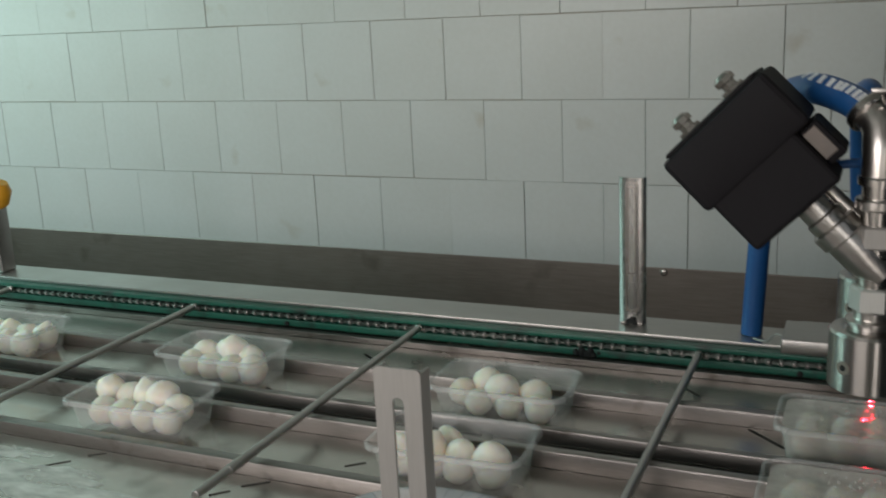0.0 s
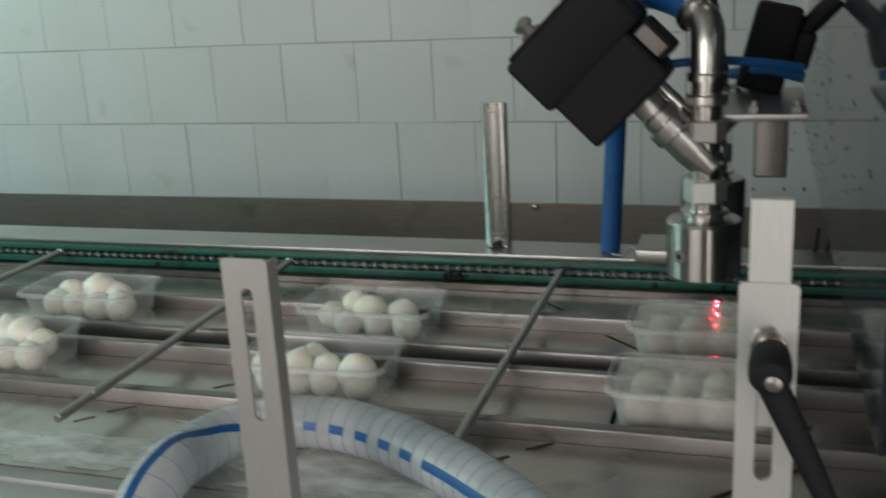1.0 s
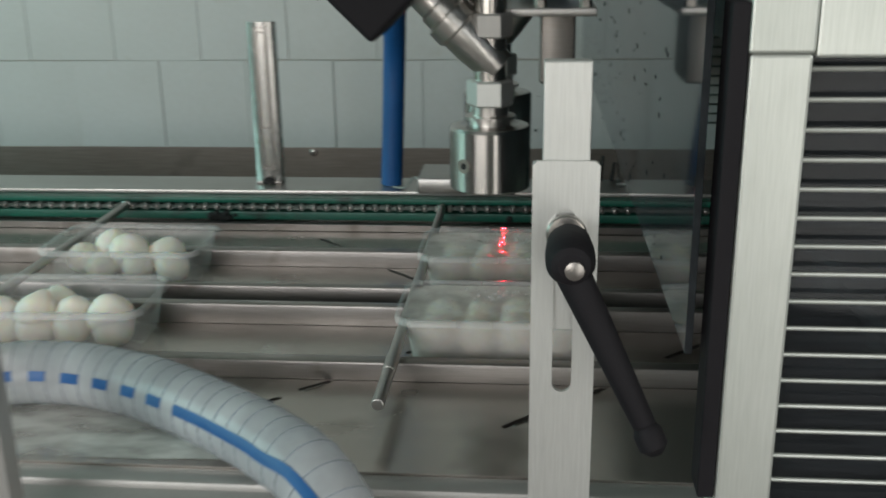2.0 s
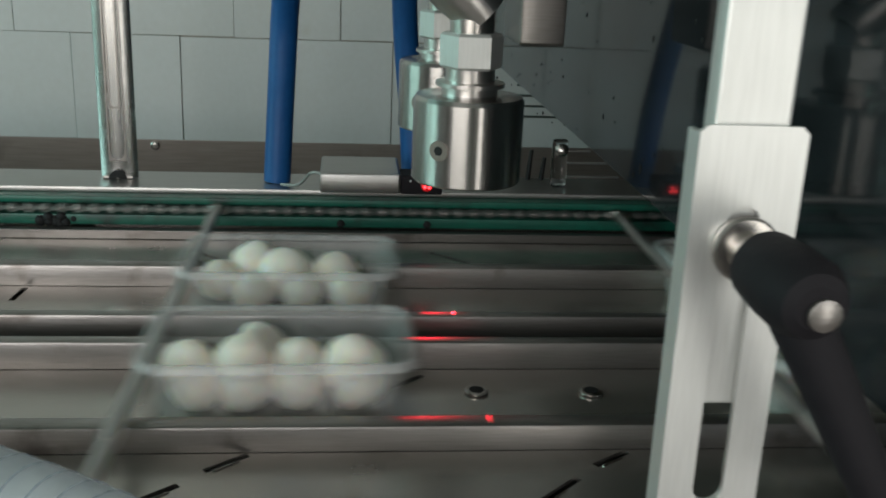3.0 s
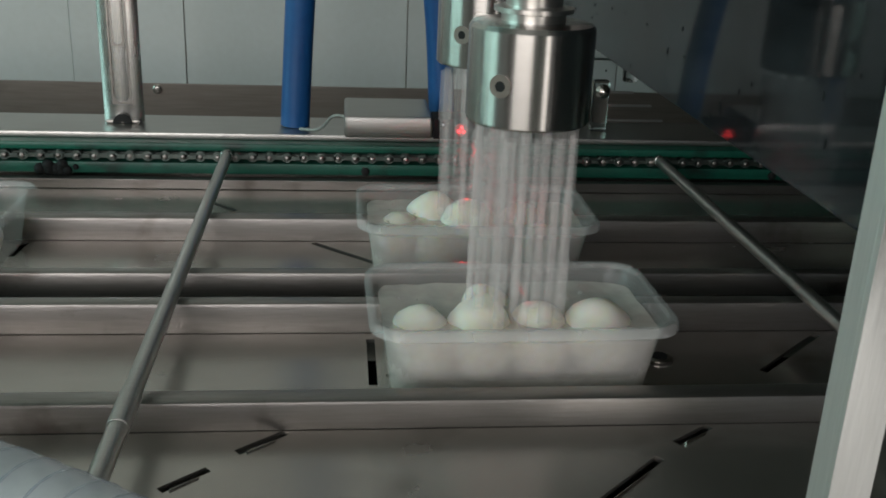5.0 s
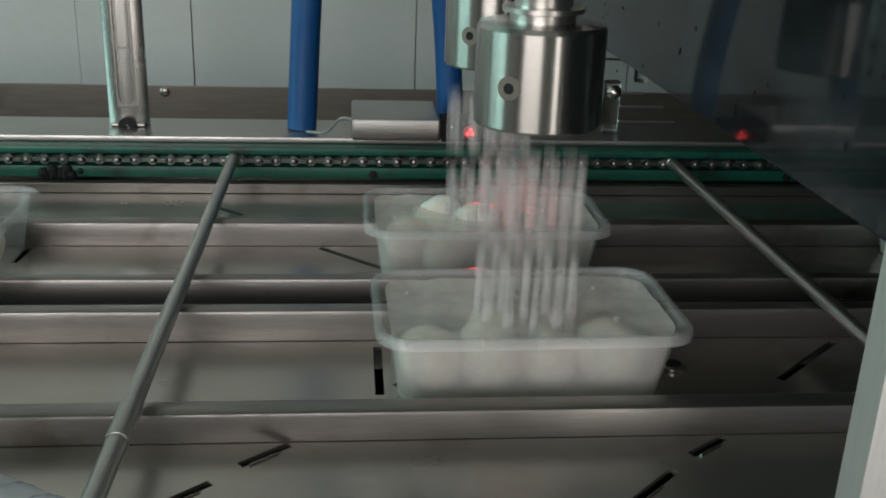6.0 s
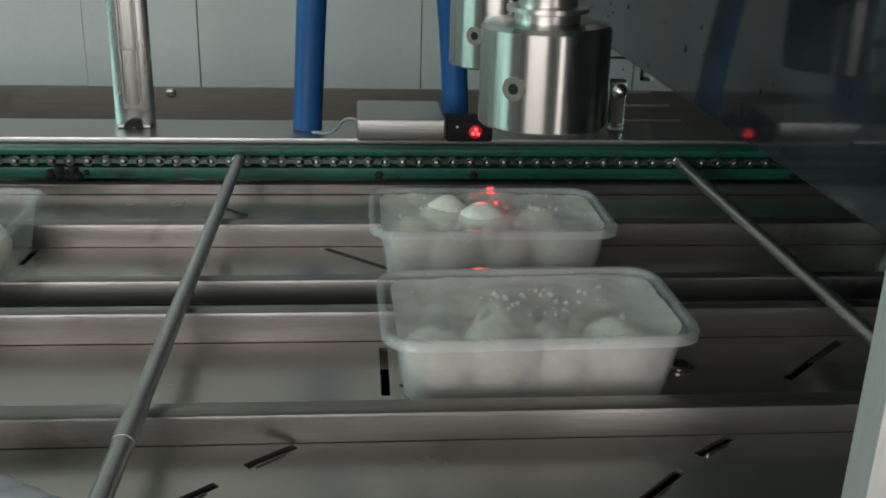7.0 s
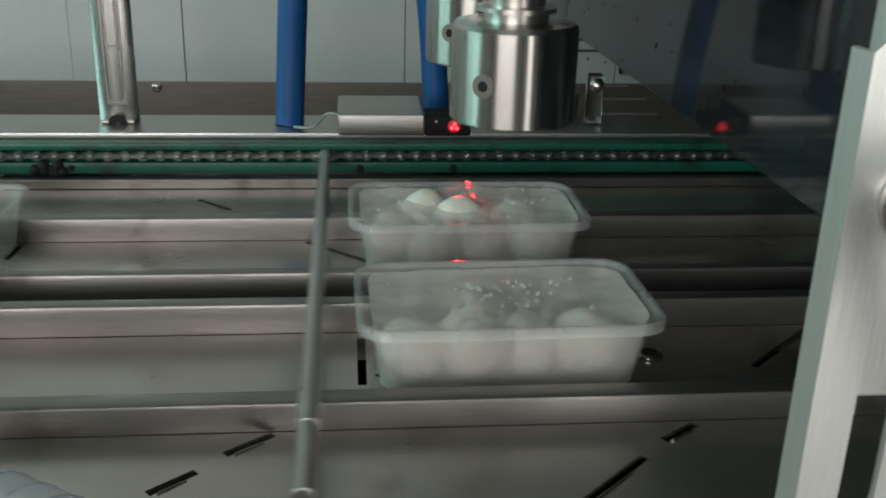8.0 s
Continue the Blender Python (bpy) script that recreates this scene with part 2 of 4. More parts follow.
def lathe(profile, at=(0, 0, 0), axis=(0, 0, 1), seg=32, bm=None):
    """Turned solid: profile of (radius, height) along the axis."""
    b = bmesh.new()
    rings = []
    for r, h in profile:
        rings.append([b.verts.new((r * math.cos(2 * math.pi * i / seg), r * math.sin(2 * math.pi * i / seg), h)) for i in range(seg)])
    for lo, hi in zip(rings, rings[1:]):
        for i in range(seg):
            b.faces.new((lo[i], lo[(i + 1) % seg], hi[(i + 1) % seg], hi[i]))
    b.faces.new(rings[0][::-1])
    b.faces.new(rings[-1])
    bmesh.ops.transform(b, matrix=Matrix.Translation(at) @ Vector(axis).to_track_quat("Z", "Y").to_matrix().to_4x4(), verts=b.verts)
    return b if bm is None else add(bm, b)


def smooth_path(points, steps=10):
    pts = [Vector(p) for p in points]
    pts = [pts[0] * 2 - pts[1]] + pts + [pts[-1] * 2 - pts[-2]]
    out = []
    for i in range(1, len(pts) - 2):
        a, b, c, d = pts[i - 1:i + 3]
        for k in range(steps):
            t = k / steps
            out.append(0.5 * (2 * b + (c - a) * t + (2 * a - 5 * b + 4 * c - d) * t * t + (3 * b - a - 3 * c + d) * t ** 3))
    return out + [pts[-2]]


def sweep(points, radius, seg=14, ribs=0.0, rib_every=3, bm=None):
    """A hose along a smooth path."""
    b = bmesh.new()
    rings, side = [], None
    for i, p in enumerate(points):
        way = (points[min(i + 1, len(points) - 1)] - points[max(i - 1, 0)]).normalized()
        side = (Vector((0.13, 0.9, 0.4)) if side is None else side)
        side = (side - way * side.dot(way)).normalized()
        up = way.cross(side)
        r = radius + (ribs if i % rib_every == 0 else 0)
        rings.append([b.verts.new(p + r * (math.cos(2 * math.pi * k / seg) * side + math.sin(2 * math.pi * k / seg) * up)) for k in range(seg)])
    for lo, hi in zip(rings, rings[1:]):
        for k in range(seg):
            b.faces.new((lo[k], lo[(k + 1) % seg], hi[(k + 1) % seg], hi[k]))
    b.faces.new(rings[0][::-1])
    b.faces.new(rings[-1])
    return b if bm is None else add(bm, b)


def slotted(width, height, depth, slot_w, slot_z0, slot_z1, bm=None):
    """A flat bar standing up from z = 0 with a round-ended slot through it, front face at y = -depth/2."""
    b = bmesh.new()
    outer = [(-width / 2, 0), (width / 2, 0), (width / 2, height - 0.003), (width / 2 - 0.003, height), (-width / 2 + 0.003, height), (-width / 2, height - 0.003)]
    r = slot_w / 2
    inner = [(r * math.cos(a), slot_z1 - r + r * math.sin(a)) for a in [math.pi * k / 8 for k in range(9)]]
    inner += [(-r * math.cos(a), slot_z0 + r - r * math.sin(a)) for a in [math.pi * k / 8 for k in range(9)]]
    edges = []
    for ring in (outer, inner):
        vs = [b.verts.new((x, -depth / 2, z)) for x, z in ring]
        edges += [b.edges.new((vs[i], vs[(i + 1) % len(vs)])) for i in range(len(vs))]
    bmesh.ops.triangle_fill(b, use_beauty=True, edges=edges, normal=(0, -1, 0))
    ext = bmesh.ops.extrude_face_region(b, geom=b.faces[:])
    bmesh.ops.translate(b, verts=[v for v in ext["geom"] if isinstance(v, bmesh.types.BMVert)], vec=(0, depth, 0))
    bmesh.ops.recalc_face_normals(b, faces=b.faces)
    return b if bm is None else add(bm, b)


# ---- room ----
DECK_Z, PITCH, ROD_X, TRAY_X = 0.935, 0.4925, 0.353, 0.600
LANES = (-0.992, -1.200)


def room():
    wall = tagged(part("wall_north", box(-3.2, 3.0, 0.004, 0.15, 0, 2.9, 0), GROUT, soft=False), "grey grouted wall behind white glazed tiles", "wall", kind="structure")
    tagged(part("floor", box(-3.2, 3.0, -4.5, 0.15, -0.1, 0, 0), FLOORING, soft=False), "dark wet concrete dairy floor", "floor", kind="structure")
    tagged(part("ceiling", box(-3.2, 3.0, -4.5, 0.15, 2.9, 3.0, 0), PLASTER, soft=False), "plain pale painted plaster ceiling", "ceiling", kind="structure")
    east = box(3.0, 3.15, -2.9, 0.15, 0, 2.9, 0)
    box(3.0, 3.15, -4.5, -4.0, 0, 2.9, 0, east)
    box(3.0, 3.15, -4.0, -2.9, 0, 2.05, 0, east)
    box(3.0, 3.15, -4.0, -2.9, 2.82, 2.9, 0, east)
    tagged(part("wall_east", east, PLASTER, soft=False), "pale painted side wall with a small high window opening", "wall", kind="structure")
    west = box(-2.8, -2.65, -4.5, -2.25, 0, 2.9, 0)
    box(-2.8, -2.65, -0.25, 0.004, 0, 2.9, 0, west)
    box(-2.8, -2.65, -2.25, -0.25, 0, 1.2, 0, west)
    box(-2.8, -2.65, -2.25, -0.25, 2.6, 2.9, 0, west)
    tagged(part("wall_west", west, PLASTER, soft=False), "pale painted wall with a window opening", "wall", kind="structure")
    south = box(-2.8, -1.85, -4.5, -4.35, 0, 2.9, 0)
    box(0.25, 1.30, -4.5, -4.35, 0, 2.9, 0, south)
    box(2.58, 3.0, -4.5, -4.35, 0, 2.9, 0, south)
    box(-1.85, 0.25, -4.5, -4.35, 0, 1.05, 0, south)
    box(-1.85, 0.25, -4.5, -4.35, 2.45, 2.9, 0, south)
    box(1.30, 2.58, -4.5, -4.35, 2.1, 2.9, 0, south)
    tagged(part("wall_south", south, PLASTER, soft=False), "pale painted wall with a window and a doorway", "wall", kind="structure")
    # protective steel plate along the foot of the tiles
    plate = box(-3.0, 2.9, -0.006, 0.004, 0.45, 0.897, 0.001)
    tagged(part("wall_plate", plate, PLATE, soft=False), "dull brownish steel splash plate along the tiled wall", "wall plate", kind="structure")
    screw = lathe([(0.0085, 0), (0.0085, 0.003), (0.005, 0.005), (0.001, 0.005)], (0.146, -0.006, 0.886), (0, -1, 0), 16)
    tagged(part("screw", screw, DECK), "dark steel screw head in the splash plate", "screw")
    return wall


def wall_tiles(wall):
    rng = random.Random(4)
    shapes = []
    for k in range(4):
        b = box(-0.0994, 0.0994, -0.002, 0.004, -0.0992, 0.0992, 0.0008)
        me = mesh_of(b, "tile")
        smooth(me, 30)
        flatten(me)
        me.materials.append(TILE)
        shapes.append(me)
    for row in range(10):
        z = 0.995 + 0.2 * row
        for col in range(-15, 9):
            x = 0.2 * col + (0.1 if row % 2 == 0 else 0.0)
            ob = new("tile", shapes[rng.randrange(4)])
            ob.parent = wall
            ob.matrix_basis = pose(x + rng.uniform(-0.0008, 0.0008), rng.uniform(-0.0006, 0.0006), z + rng.uniform(-0.0008, 0.0008), rng.uniform(-0.05, 0.05), rng.uniform(-0.1, 0.1), rng.uniform(-0.05, 0.05))


# ---- conveyor ----
SLOTS = [((0.415, -1.318), (0.443, -1.296)), ((0.375, -1.357), (0.400, -1.336)), ((0.622, -1.384), (0.677, -1.333)), ((0.693, -1.316), (0.722, -1.296)),
         ((0.452, -0.947), (0.520, -1.009)), ((0.501, -1.160), (0.501, -1.234)), ((0.512, -1.222), (0.578, -1.162)), ((0.613, -0.817), (0.655, -0.856)),
         ((0.332, -0.814), (0.369, -0.850)), ((0.183, -0.985), (0.186, -0.948)), ((0.791, -1.219), (0.862, -1.156)), ((-0.480, -1.390), (-0.421, -1.334)),
         ((-0.409, -1.314), (-0.390, -1.297)), ((-0.040, -1.228), (-0.017, -1.209)), ((-0.169, -1.356), (-0.149, -1.337)), ((-0.142, -1.322), (-0.113, -1.298)),
         ((-0.305, -1.012), (-0.283, -1.033)), ((-0.220, -0.826), (-0.183, -0.857)), ((0.900, -1.330), (0.940, -1.300))]


def deck_sheet():
    """The steel deck, one sheet with narrow slots cut through it."""
    b = bmesh.new()
    edges = []

    def ring(pts):
        vs = [b.verts.new((x, y, 0)) for x, y in pts]
        edges.extend(b.edges.new((vs[i], vs[(i + 1) % len(vs)])) for i in range(len(vs)))

    ring([(-2.4, -1.4705), (2.2, -1.4705), (2.2, -0.66), (-2.4, -0.66)])
    ring([(-2.35, -1.133), (2.15, -1.133), (2.15, -1.0775), (-2.35, -1.0775)])
    for (x0, y0), (x1, y1) in SLOTS:
        w = Vector((y0 - y1, x1 - x0)).normalized() * 0.0032
        ring([(x0 - w.x, y0 - w.y), (x1 - w.x, y1 - w.y), (x1 + w.x, y1 + w.y), (x0 + w.x, y0 + w.y)])
    bmesh.ops.triangle_fill(b, use_beauty=True, edges=edges, normal=(0, 0, 1))
    ext = bmesh.ops.extrude_face_region(b, geom=b.faces[:])
    bmesh.ops.translate(b, verts=[v for v in ext["geom"] if isinstance(v, bmesh.types.BMVert)], vec=(0, 0, -0.003))
    bmesh.ops.recalc_face_normals(b, faces=b.faces)
    return b


def rail(width, height, y_front):
    """A folded guide rail: an upside-down channel bent from one sheet, with rounded folds."""
    b = bmesh.new()
    t, r = 0.0022, 0.0028
    outer = [(0, 0.0005), (0, height - r), (r * 0.3, height - r * 0.3), (r, height), (width - r, height), (width - r * 0.3, height - r * 0.3), (width, height - r), (width, 0.0005)]
    inner = [(width - t, 0.0005), (width - t, height - t), (t, height - t), (t, 0.0005)]
    ring = outer + inner
    ends = [[b.verts.new((x, y_front + y, z)) for y, z in ring] for x in (-2.4, 2.2)]
    n = len(ring)
    for i in range(n):
        b.faces.new((ends[0][i], ends[0][(i + 1) % n], ends[1][(i + 1) % n], ends[1][i]))
    b.faces.new(ends[0][::-1])
    b.faces.new(ends[1])
    bmesh.ops.recalc_face_normals(b, faces=b.faces)
    return b


def conveyor():
    bed = thing("conveyor_bed", (0, 0, DECK_Z), "worn stainless steel conveyor bed with guide rails", "conveyor")
    part("deck", deck_sheet(), DECK, bed, "stained steel deck with narrow cut slots", soft=False)
    # unseen near-black sheet, added so that the slots look dark
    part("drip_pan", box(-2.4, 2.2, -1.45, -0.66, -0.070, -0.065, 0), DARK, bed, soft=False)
    for w, h, y in ((0.019, 0.023, -0.942), (0.014, 0.021, -1.076), (0.016, 0.025, -1.149), (0.019, 0.0205, -1.293)):
        part("guide_rail", rail(w, h, y), RAILS, bed)
    part("gap_floor", box(-2.4, 2.2, -1.136, -1.0745, -0.0330, -0.0305, 0.0005), DECK, bed, "sunken steel strip between the lanes", soft=False)
    part("front_lip", box(-2.4, 2.2, -1.494, -1.4725, -0.02, -0.002, 0.004), DULL, bed, "bright rounded steel edge")
    part("gutter", box(-2.4, 2.2, -1.4755, -1.4708, -0.016, -0.0022, 0.0006), DULL, bed)
    apron = bmesh.new()
    fold = [(-1.486, -0.007), (-1.4942, -0.009), (-1.556, -0.046), (-1.556, -0.42), (-1.553, -0.42), (-1.553, -0.049), (-1.486, -0.013)]
    ends = [[apron.verts.new((x, y, z)) for y, z in fold] for x in (-2.4, 2.2)]
    for i in range(7):
        apron.faces.new((ends[0][i], ends[0][(i + 1) % 7], ends[1][(i + 1) % 7], ends[1][i]))
    apron.faces.new(ends[0][::-1])
    apron.faces.new(ends[1])
    bmesh.ops.recalc_face_normals(apron, faces=apron.faces)
    part("apron", apron, DULL, bed, "sloping satin steel front apron")
    part("back_strip", box(-2.4, 2.2, -0.742, -0.655, 0.048, 0.055, 0.001), STEEL, bed, "flat grey steel edge strip")
    part("back_web", box(-2.4, 2.2, -0.700, -0.690, -0.30, 0.048, 0.001), STEEL, bed)
    guide = box(-2.4, 2.2, -0.7605, -0.705, 0.0395, 0.0478, 0.0015)
    box(-2.4, 2.2, -0.738, -0.712, 0.026, 0.0397, 0.001, guide)
    box(-2.4, 2.2, -0.763, -0.700, 0.014, 0.0265, 0.001, guide)
    part("chain_guide", guide, GREEN, bed, "green plastic chain guide")
    part("back_ledge", box(-2.4, 2.2, -0.777, -0.7635, 0.0004, 0.0110, 0.0006), RAILS, bed, "worn steel ledge under the chain guide")
    # raised lips on four slots: polished rods added to draw their highlights
    for (x0, y0), (x1, y1) in SLOTS[:4]:
        way = Vector((x1 - x0, y1 - y0, 0))
        side = Vector((-way.y, way.x, 0)).normalized() * 0.0042
        if side.y > 0:
            side = -side
        a, c = Vector((x0, y0, 0.0006)) + side + way * 0.12, Vector((x0, y0, 0.0006)) + side + way * 0.72
        part("slot_lip", rod(a, c, 0.0009, 0.0005, 6), POLISHED, bed)
    for x in (0.506, 0.612, 0.985, -0.42):
        part("guide_bolt", lathe([(0.0050, 0), (0.0050, 0.003), (0.003, 0.004)], (x, -0.7628, 0.0190), (0, -1, 0), 6), RUBBER, bed, "oily dark bolt head")
    for x in (-2.2, -0.8, 0.7, 2.0):
        for y in (-1.42, -0.74):
            part("leg", box(x - 0.025, x + 0.025, y - 0.025, y + 0.025, -DECK_Z, -0.05, 0.002), STEEL, bed)


def chain():
    ch = thing("conveyor_chain", (0, 0, DECK_Z), "oily steel roller chain carrying round flight bars", "chain")
    b = bmesh.new()
    for y in (-0.0045, 0.0045):
        rod((0, y - 0.0008, 0), (0, y + 0.0008, 0), 0.0052, seg=12, bm=b)
        rod((0.019, y - 0.0008, 0), (0.019, y + 0.0008, 0), 0.0052, seg=12, bm=b)
        box(0, 0.019, y - 0.0008, y + 0.0008, -0.0024, 0.0024, 0, b)
    for x in (0, 0.019):
        rod((x, -0.0065, 0), (x, 0.0065, 0), 0.0028, seg=10, bm=b)
    rod((0.0, -0.0035, 0), (0.0, 0.0035, 0), 0.0058, seg=12, bm=b)
    plain = len(b.faces)
    for x in (0, 0.019):
        lathe([(0.0030, 0), (0.0028, 0.0010), (0.0012, 0.0018)], (x, -0.0064, 0), (0, -1, 0), 10, b)
    b.faces.ensure_lookup_table()
    for f in b.faces[plain:]:
        f.material_index = 1
    me = smooth(mesh_of(b, "link"))
    me.materials.append(OILY)
    me.materials.append(RAILS)
    n = 150
    for i in range(n):
        ob = new("link", me)
        ob.parent = ch
        ob.location = (1.45 - i * 0.01905, -0.7560 + (0.0012 if i % 2 else -0.0012), 0.0330)
    for k in range(-4, 2):
        x = ROD_X + k * PITCH
        f = rod((x, -1.418, 0.0365), (x, -0.766, 0.0365), 0.006, seg=16, bevel=0.001)
        rod((x, -1.35, 0.0365), (x, -1.31, 0.0365), 0.0068, seg=16, bevel=0.0005, bm=f)
        bar = part("flight_bar", f, STEEL, ch, "round grey steel flight bar")
        part("end_pin", lathe([(0.004, 0), (0.007, 0.002), (0.007, 0.008), (0.004, 0.010)], (x, -0.762, 0.0365), (0, -1, 0), 14), POLISHED, bar)
    return ch


# ---- trays and cheese ----
def rounded(hx, hy, r, z, n=6):
    pts = []
    for cx, cy, a0 in ((hx - r, hy - r, 0), (-hx + r, hy - r, 90), (-hx + r, -hy + r, 180), (hx - r, -hy + r, 270)):
        for k in range(n + 1):
            a = radians(a0 + 90 * k / n)
            pts.append((cx + r * math.cos(a), cy + r * math.sin(a), z))
    return pts


def shell(profile, closed_bottom=True):
    b = bmesh.new()
    rings = [[b.verts.new(p) for p in rounded(*q)] for q in profile]
    for lo, hi in zip(rings, rings[1:]):
        m = len(lo)
        for i in range(m):
            b.faces.new((lo[i], lo[(i + 1) % m], hi[(i + 1) % m], hi[i]))
    if closed_bottom:
        b.faces.new(rings[0][::-1])
    return b


def thick(bm, t):
    bmesh.ops.solidify(bm, geom=bm.faces[:], thickness=t)
    bmesh.ops.recalc_face_normals(bm, faces=bm.faces)
    return bm


def tray_meshes():
    body = thick(shell([(0.086, 0.042, 0.014, 0.0015), (0.090, 0.046, 0.017, 0.001), (0.0925, 0.0485, 0.019, 0.006), (0.0985, 0.0555, 0.021, 0.044), (0.0993, 0.0563, 0.0215, 0.046), (0.1010, 0.0580, 0.022, 0.0525)]), 0.0008)
    lip = thick(shell([(0.1012, 0.0582, 0.022, 0.0522), (0.1025, 0.0595, 0.022, 0.0548), (0.1055, 0.0628, 0.023, 0.0552), (0.1072, 0.0645, 0.024, 0.0540), (0.1078, 0.0652, 0.024, 0.0485)], False), 0.0011)
    out = []
    for bm, mat, nm in ((body, TRAY, "tray_body"), (lip, RIM, "rim")):
        me = smooth(mesh_of(bm, nm), 50)
        me.materials.append(mat)
        out.append(me)
    return out


def cheese_mesh(seed, pinch):
    rng = random.Random(seed)
    b = bmesh.new()
    bmesh.ops.create_uvsphere(b, u_segments=24, v_segments=16, radius=0.0255)
    off = Vector((seed * 7.3, seed * 1.9, 2.0))
    for v in b.verts:
        d = v.co.normalized()
        v.co *= 1 + 0.11 * noise.noise(d * 1.2 + off) + 0.035 * noise.noise(d * 3.2 + off) + 0.008 * noise.noise(d * 8.0 + off)
        v.co.z *= 1.06 if d.z > 0 and pinch else 0.96
        if pinch and d.z > 0.93:
            v.co.z += 0.0045 * ((d.z - 0.93) / 0.07) ** 1.6
    me = mesh_of(b, "mozzarella_ball")
    me.polygons.foreach_set("use_smooth", [True] * len(me.polygons))
    me.materials.append(CHEESE)
    return me


def brine_mesh(seed, height=0.0505, wave=0.0016):
    """The body of cloudy liquid in a tray, with rounded corners and a rippled top."""
    b = bmesh.new()
    nx, ny = 30, 18
    grid = {}
    for layer, (z, grow) in enumerate(((0.0, 0.0), (height, 0.0062))):
        hx, hy, r = 0.0912 + grow, 0.0470 + grow, 0.019
        for i in range(nx + 1):
            for j in range(ny + 1):
                x, y = (2 * i / nx - 1) * hx, (2 * j / ny - 1) * hy
                ex, ey = max(0, abs(x) - hx + r), max(0, abs(y) - hy + r)
                d = math.hypot(ex, ey)
                if ex > 0 and ey > 0 and d > r:
                    x, y = math.copysign(hx - r + ex * r / d, x), math.copysign(hy - r + ey * r / d, y)
                h = wave * (noise.noise(Vector((x * 45, y * 45, seed))) + 0.6 * noise.noise(Vector((x * 130, y * 130, seed)))) if layer else 0
                grid[layer, i, j] = b.verts.new((x, y, z + h))
    for i in range(nx):
        for j in range(ny):
            b.faces.new((grid[1, i, j], grid[1, i + 1, j], grid[1, i + 1, j + 1], grid[1, i, j + 1]))
    rim = [(i, 0) for i in range(nx)] + [(nx, j) for j in range(ny)] + [(i, ny) for i in range(nx, 0, -1)] + [(0, j) for j in range(ny, 0, -1)]
    for (i, j), (k, m) in zip(rim, rim[1:] + rim[:1]):
        b.faces.new((grid[0, i, j], grid[0, k, m], grid[1, k, m], grid[1, i, j]))
    b.faces.new([grid[0, i, j] for i, j in rim][::-1])
    return b


BRINE_LOW, BRINE_HIGH = -0.0545, 0.0012
TRAYS, BALLS, RISING = [], [], []


def fill(tray, full, seed):
    """Brine in a tray: standing at its level, or rising to it while the nozzle runs."""
    ob = part("brine", brine_mesh(seed), BRINE, tray, "cloudy whey brine")
    ob.location = (0, 0, BRINE_HIGH if full else BRINE_LOW)
    rng = random.Random(int(seed * 10) + 5)
    b = bmesh.new()
    for i in range(55):
        x, y = max(-0.085, min(0.085, rng.gauss(0.012, 0.036))), max(-0.040, min(0.042, rng.gauss(0.012, 0.017)))
        r = rng.choice((0.0007, 0.0010, 0.0014, 0.0022))
        lathe([(r, -0.0006), (r * 0.95, r * 0.3), (r * 0.7, r * 0.7), (r * 0.2, r * 0.95)], (x, y, 0.0512), (0, 0, 1), 8, b)
    tagged(part("froth", b, FROTH, ob), "small froth bubbles", kind="stuff")
    if full is None:
        RISING.append(ob)


# ball places in a tray: along, across, height of the centre
HEAPS = {
    0: [(-0.062, -0.022, 0.0240), (-0.022, -0.024, 0.0240), (0.020, -0.022, 0.0240), (0.062, -0.022, 0.0240), (-0.060, 0.022, 0.0240), (-0.018, 0.020, 0.0240), (0.024, 0.022, 0.0245), (0.064, 0.020, 0.0240)],
    (-1, 1): [(-0.0690, -0.016, 0.0350, 0.82), (-0.030, -0.018, 0.0335, 0.98), (0.0125, -0.014, 0.0355, 0.82), (0.057, -0.014, 0.0335, 1.02), (-0.020, 0.022, 0.0330, 0.86), (-0.064, -0.021, 0.0215, 0.84), (-0.026, -0.021, 0.0225, 0.90), (0.015, -0.021, 0.0215, 0.86), (0.060, -0.020, 0.0230, 0.92)],
    (-1, 0): [(-0.066, -0.004, 0.0270, 0.84), (-0.035, 0.018, 0.0345, 0.98), (-0.006, 0.000, 0.0330, 1.10), (0.043, 0.004, 0.0290, 0.98), (0.060, -0.020, 0.0220, 0.88), (-0.036, -0.024, 0.0205, 0.82), (0.012, -0.022, 0.0200, 0.80)],
    (-2, 1): [(-0.070, 0.012, 0.047), (-0.036, 0.016, 0.034), (0.000, 0.016, 0.041), (0.032, 0.006, 0.047), (0.068, -0.004, 0.038), (-0.056, -0.022, 0.027), (-0.016, -0.024, 0.027), (0.024, -0.024, 0.027), (0.062, -0.024, 0.026)],
    (-2, 0): [(-0.044, 0.004, 0.036), (-0.012, 0.022, 0.036), (0.014, 0.006, 0.047), (0.052, 0.006, 0.036), (-0.050, -0.020, 0.026), (-0.010, -0.022, 0.026), (0.030, -0.022, 0.027), (0.066, -0.018, 0.026)],
}


